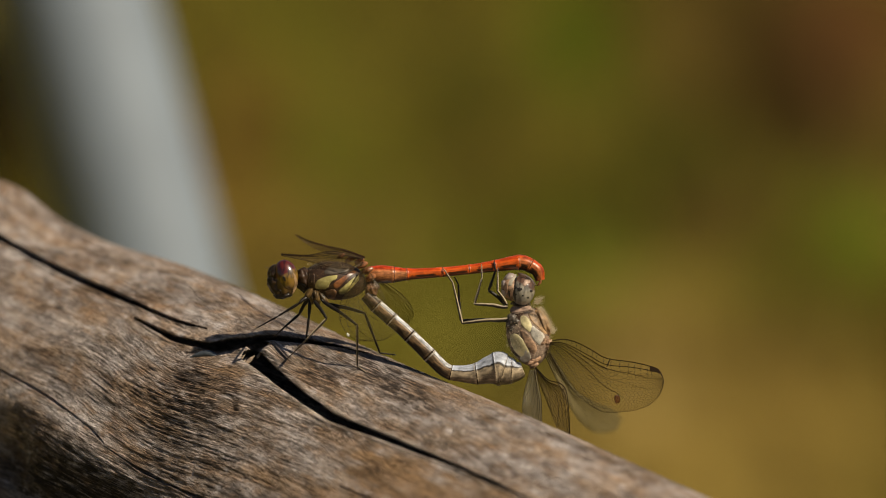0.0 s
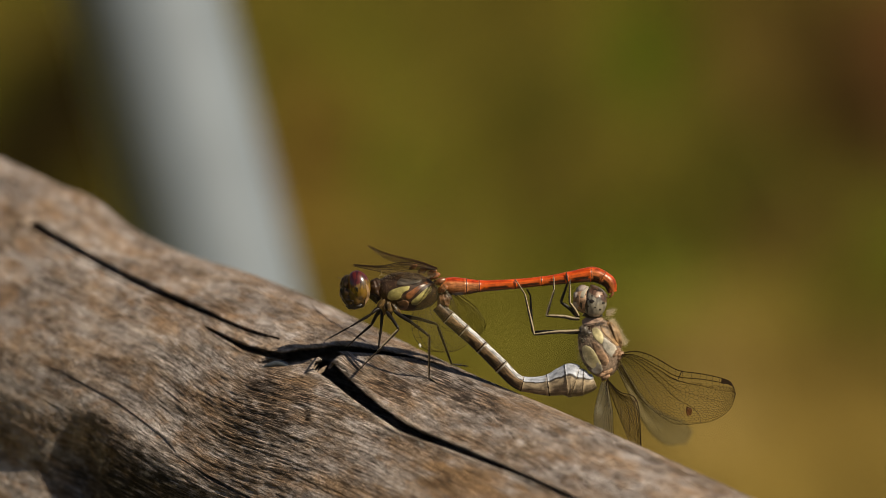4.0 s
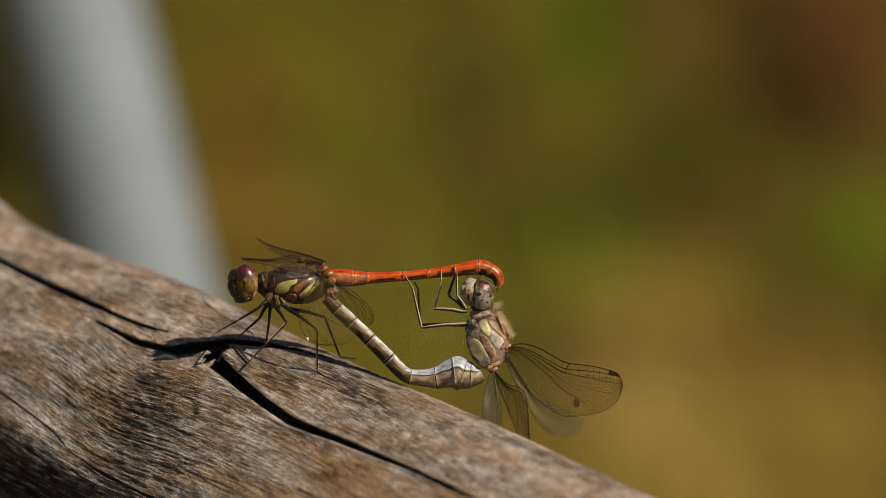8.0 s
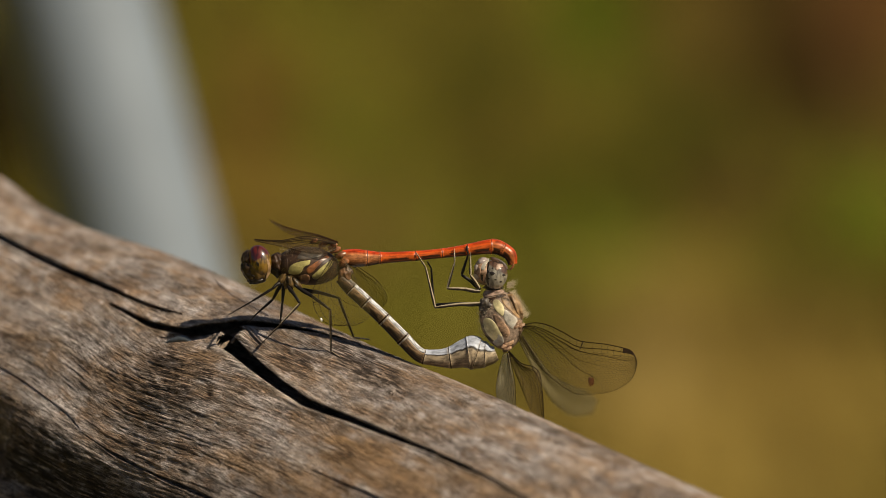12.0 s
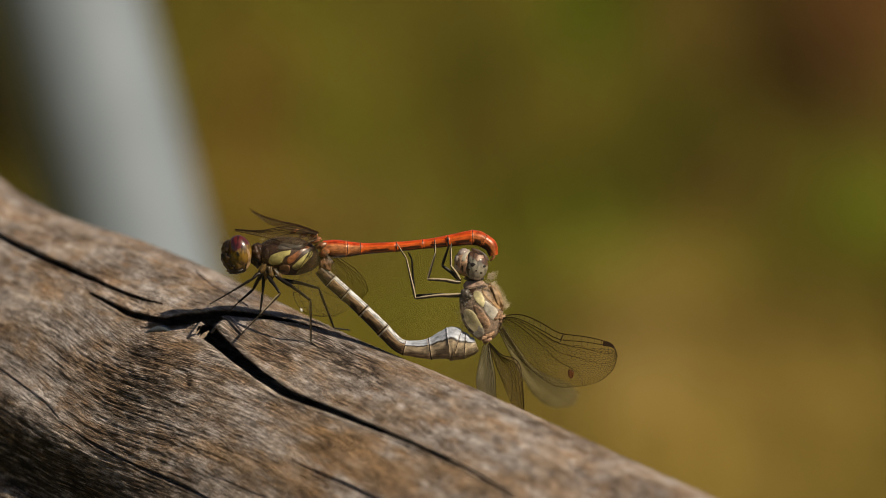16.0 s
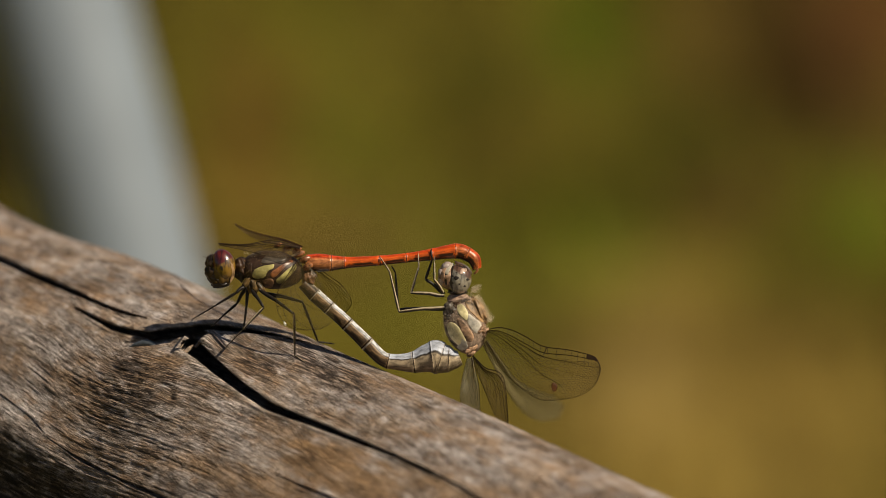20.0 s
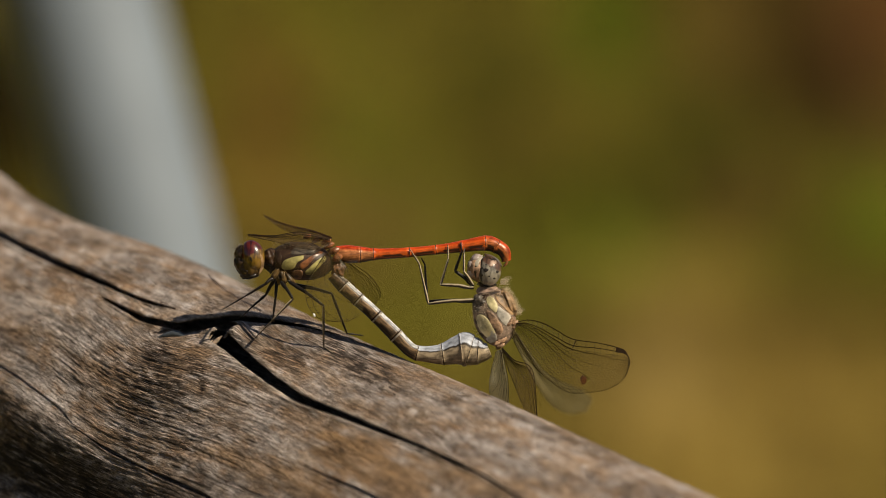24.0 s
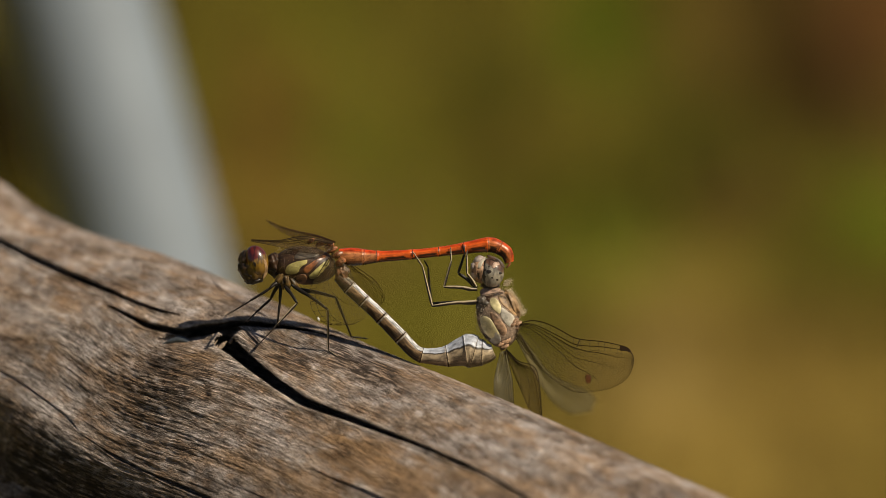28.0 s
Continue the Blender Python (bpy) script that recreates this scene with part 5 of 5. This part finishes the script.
    # abdomen, from its tip at the male to the thorax
    spine = [(-9.75, -6.45, 0, 0.8), (-8.19, -8.0, 0, 1.0), (-6.18, -9.83, 0, 0.98), (-3.88, -11.93, 0, 0.97), (-1, -14.8, 0, 1.02), (1.45, -17.19, 0, 1.02), (3.61, -17.68, 0, 1.15), (5.84, -17.68, 0, 1.5), (7.68, -17.2, 0, 2.0), (8.64, -17.04, 0, 2.36), (9.2, -17.0, 0, 2.4), (9.92, -17.2, 0, 2.1), (10.8, -17.28, 0, 1.85), (11.68, -17.28, 0, 1.4), (12.4, -17.04, 0, 1.0)]
    cuts = [k / 14 for k in (0, 1.0, 2.03, 3.12, 4.07, 5.35, 7.0, 8.75, 10.7, 12.0, 14)]
    tail = abdomen(m, spine, cuts[:6], [BROWN_ABDOMEN] + [BUFF_ABDOMEN] * 4, 1.0, "pale grey and buff end of the abdomen, bent up to the male", COLLAR, "abdomen_tail", True)
    abdomen(m, spine, cuts[5:], [PALE_ABDOMEN], 1.0, "swollen abdomen base, chalky blue-white above and buff below")
    # legs
    leg([(10.21, -8.31, 1.2), (5.55, -7.87, 2), (6.61, -4.23, 1.5), (6.53, -2.23, 0.9)], LEG_STRIPED, m, 0.20, LEG_STRIPED)
    leg([(10.22, -8.03, 0.6), (7.57, -5.96, 1), (8.54, -3.14, 1), (8.26, -1.85, 0.9)], LEG_DARK, m, 0.22)
    leg([(10.06, -7.88, 1.5), (8.82, -6.01, 2.2), (8.82, -3.43, 1.6), (8.91, -2.71, 1.2)], LEG_STRIPED, m, 0.18, LEG_STRIPED)
    leg([(10.35, -9.98, 1.5), (3.82, -10.54, 2.4), (2.51, -4.86, 1.6), (1.16, -2.8, 0.9)], LEG_STRIPED, m, 0.20, LEG_STRIPED)
    leg([(10.38, -10.21, -0.8), (3.61, -10.22, -1.6), (3.27, -5.03, -1.4), (2.74, -4.07, -0.8)], LEG_DARK, m, 0.20)
    # wings
    near = wing(m, [(16.29, -13.13, 1.2), (17.9, -12.81, 1.3), (19.78, -13.19, 1.3), (21.94, -14.26, 1.2), (24.15, -15.48, 1), (27.6, -15.97, 0.8), (30.16, -16.54, 0.6), (31.51, -17.05, 0.5), (32.16, -18.18, 0.5)],
         [(15.54, -14.62, 1), (16.44, -16.65, 0.5), (18.2, -18.81, 0), (20.9, -21.33, -0.3), (23.6, -23.06, -0.5), (26.57, -23.08, -0.5), (29.38, -22.5, 0), (31.52, -20.96, 0.3), (32.32, -18.8, 0.4)], MEMBRANE, VEIN, thick=1.0, cols=46, rows=17, label="clear near wing spread back, dark spot at the tip", stigma=(0.76, 0.915), spot=(0.58, 0.74))
    wing(m, [(16.2, -14.66, -1), (18.13, -17.52, -8), (20.54, -20.75, -16), (23.54, -22.64, -24), (26.05, -23.73, -32), (27.68, -25.34, -38)],
         [(15.53, -15.2, -1), (17.59, -19.43, -8), (19.43, -22.95, -16), (21.46, -25.71, -24), (23.8, -27.25, -32), (26.82, -27.18, -38)], HAZE, VEIN, cols=30, rows=12, label="clear far wing, out of focus", thick=0.8)
    wing(m, [(14.19, -16.83, -1.5), (15.96, -18.6, -2), (17.74, -19.16, -3), (18.63, -20.41, -4), (19.01, -23.69, -5), (19.19, -27.02, -7)],
         [(14.06, -17.23, -1.5), (15.01, -19.81, -2), (16.11, -22.54, -3), (16.95, -24.74, -4), (17.79, -26.4, -5), (18.92, -27.29, -7)], SMOKY, VEIN, cols=30, rows=10, label="hind wing hanging behind the log")
    wing(m, [(14.16, -17.06, 0), (14.61, -19.27, -2), (15.03, -21.46, -3), (15.13, -23.69, -5), (15.25, -25.93, -7)],
         [(13.35, -17.2, 0), (12.71, -19.81, -2), (12.38, -22, -3), (12.63, -23.96, -5), (14.3, -26.2, -7)], MILKY, VEIN, cols=26, rows=8, label="pale hind wing hanging behind the log", thick=0.6)
    return tail, near


def swing(part, pivot, turns):
    """Rock a part about a point of its thing, in millimetres: (seconds, degrees)."""
    at = Matrix.Translation((pivot[0] * 0.001, pivot[1] * 0.001, 0))
    walk(part, [(t, at @ Matrix.Rotation(radians(a), 4, "Z") @ at.inverted()) for t, a in turns])


def motions():
    """The pair pumps slowly: her abdomen tip and his abdomen rock by a degree or two, and her near wing stirs."""
    swing(TAIL, (2.2, -17.3), [(0, 0.54), (0.5, 0.01), (1, -0.49), (1.5, -0.53), (2, -0.63), (2.5, -0.62), (3, -0.13), (3.5, 0.34), (5.5, 1.27), (6, 0.68), (6.5, 0.09), (7, -0.30), (7.5, -0.51), (8, -0.26), (8.5, 0.07), (9, -0.17), (9.5, -0.80), (10, -1.31), (10.5, -1.51), (11, -1.48), (11.5, -1.38), (13.5, 1.53), (14, 1.56), (14.5, 1.38), (15, 1.05), (15.5, 0.60), (16, 0.21), (16.5, -0.15), (17, -0.16), (17.5, 0.58), (18, 1.29), (18.5, 1.46), (19, 1.36), (19.5, 0.88), (20, 0.20), (20.5, -0.29), (21, -0.72), (21.5, -0.99), (23.5, 1.02), (24, 0.33), (24.5, -0.11), (25, -0.07), (25.5, -0.02), (26, -0.33), (26.5, -0.90), (27, -1.30), (27.5, -1.49), (28, -1.52)])
    swing(RED, (14.2, -3.4), [(0, 0.12), (0.5, 0.07), (1, -0.09), (1.5, -0.19), (2, -0.17), (2.5, -0.20), (3, -0.11), (3.5, 0.15), (5.5, 0.74), (6, 0.17), (6.5, -0.21), (7, -0.21), (7.5, -0.20), (8, -0.15), (8.5, -0.15), (9, -0.21), (9.5, -0.31), (10, -0.42), (10.5, -0.43), (11, -0.45), (11.5, -0.49), (13.5, 0.61), (14, 0.81), (14.5, 0.96), (15, 0.65), (15.5, 0.02), (16, -0.21), (16.5, -0.07), (17, 0.04), (17.5, 0.31), (18, 0.70), (18.5, 0.94), (19, 0.79), (19.5, 0.25), (20, -0.13), (20.5, -0.18), (21, -0.27), (21.5, -0.37), (23.5, 0.29), (24, -0.13), (24.5, -0.27), (25, -0.19), (25.5, -0.20), (26, -0.23), (26.5, -0.36), (27, -0.49), (27.5, -0.54), (28, -0.57)])
    swing(NEAR_WING, (15.9, -13.9), [(0, -0.24), (0.5, -0.17), (1, -0.02), (1.5, 0.15), (2, 0.26), (2.5, 0.22), (3, 0.08), (3.5, 0.01), (5.5, -0.04), (6, -0.12), (6.5, -0.03), (7, 0.29), (7.5, 0.45), (8, 0.27), (8.5, 0.04), (9, 0.06), (9.5, 0.22), (10, 0.40), (10.5, 0.58), (11, 0.67), (11.5, 0.70), (13.5, -0.15), (14, -0.20), (14.5, -0.33), (15, -0.44), (15.5, -0.26), (16, 0.01), (16.5, 0.05), (17, 0.01), (17.5, -0.07), (18, -0.24), (18.5, -0.42), (19, -0.54), (19.5, -0.47), (20, -0.23), (20.5, 0.00), (21, 0.14), (21.5, 0.16), (23.5, -0.36), (24, -0.33), (24.5, -0.34), (25, -0.35), (25.5, -0.30), (26, -0.10), (26.5, 0.18), (27, 0.38), (27.5, 0.41), (28, 0.33)])


build_ground()
build_log()
build_post()
RED = build_male()
TAIL, NEAR_WING = build_female()
motions()
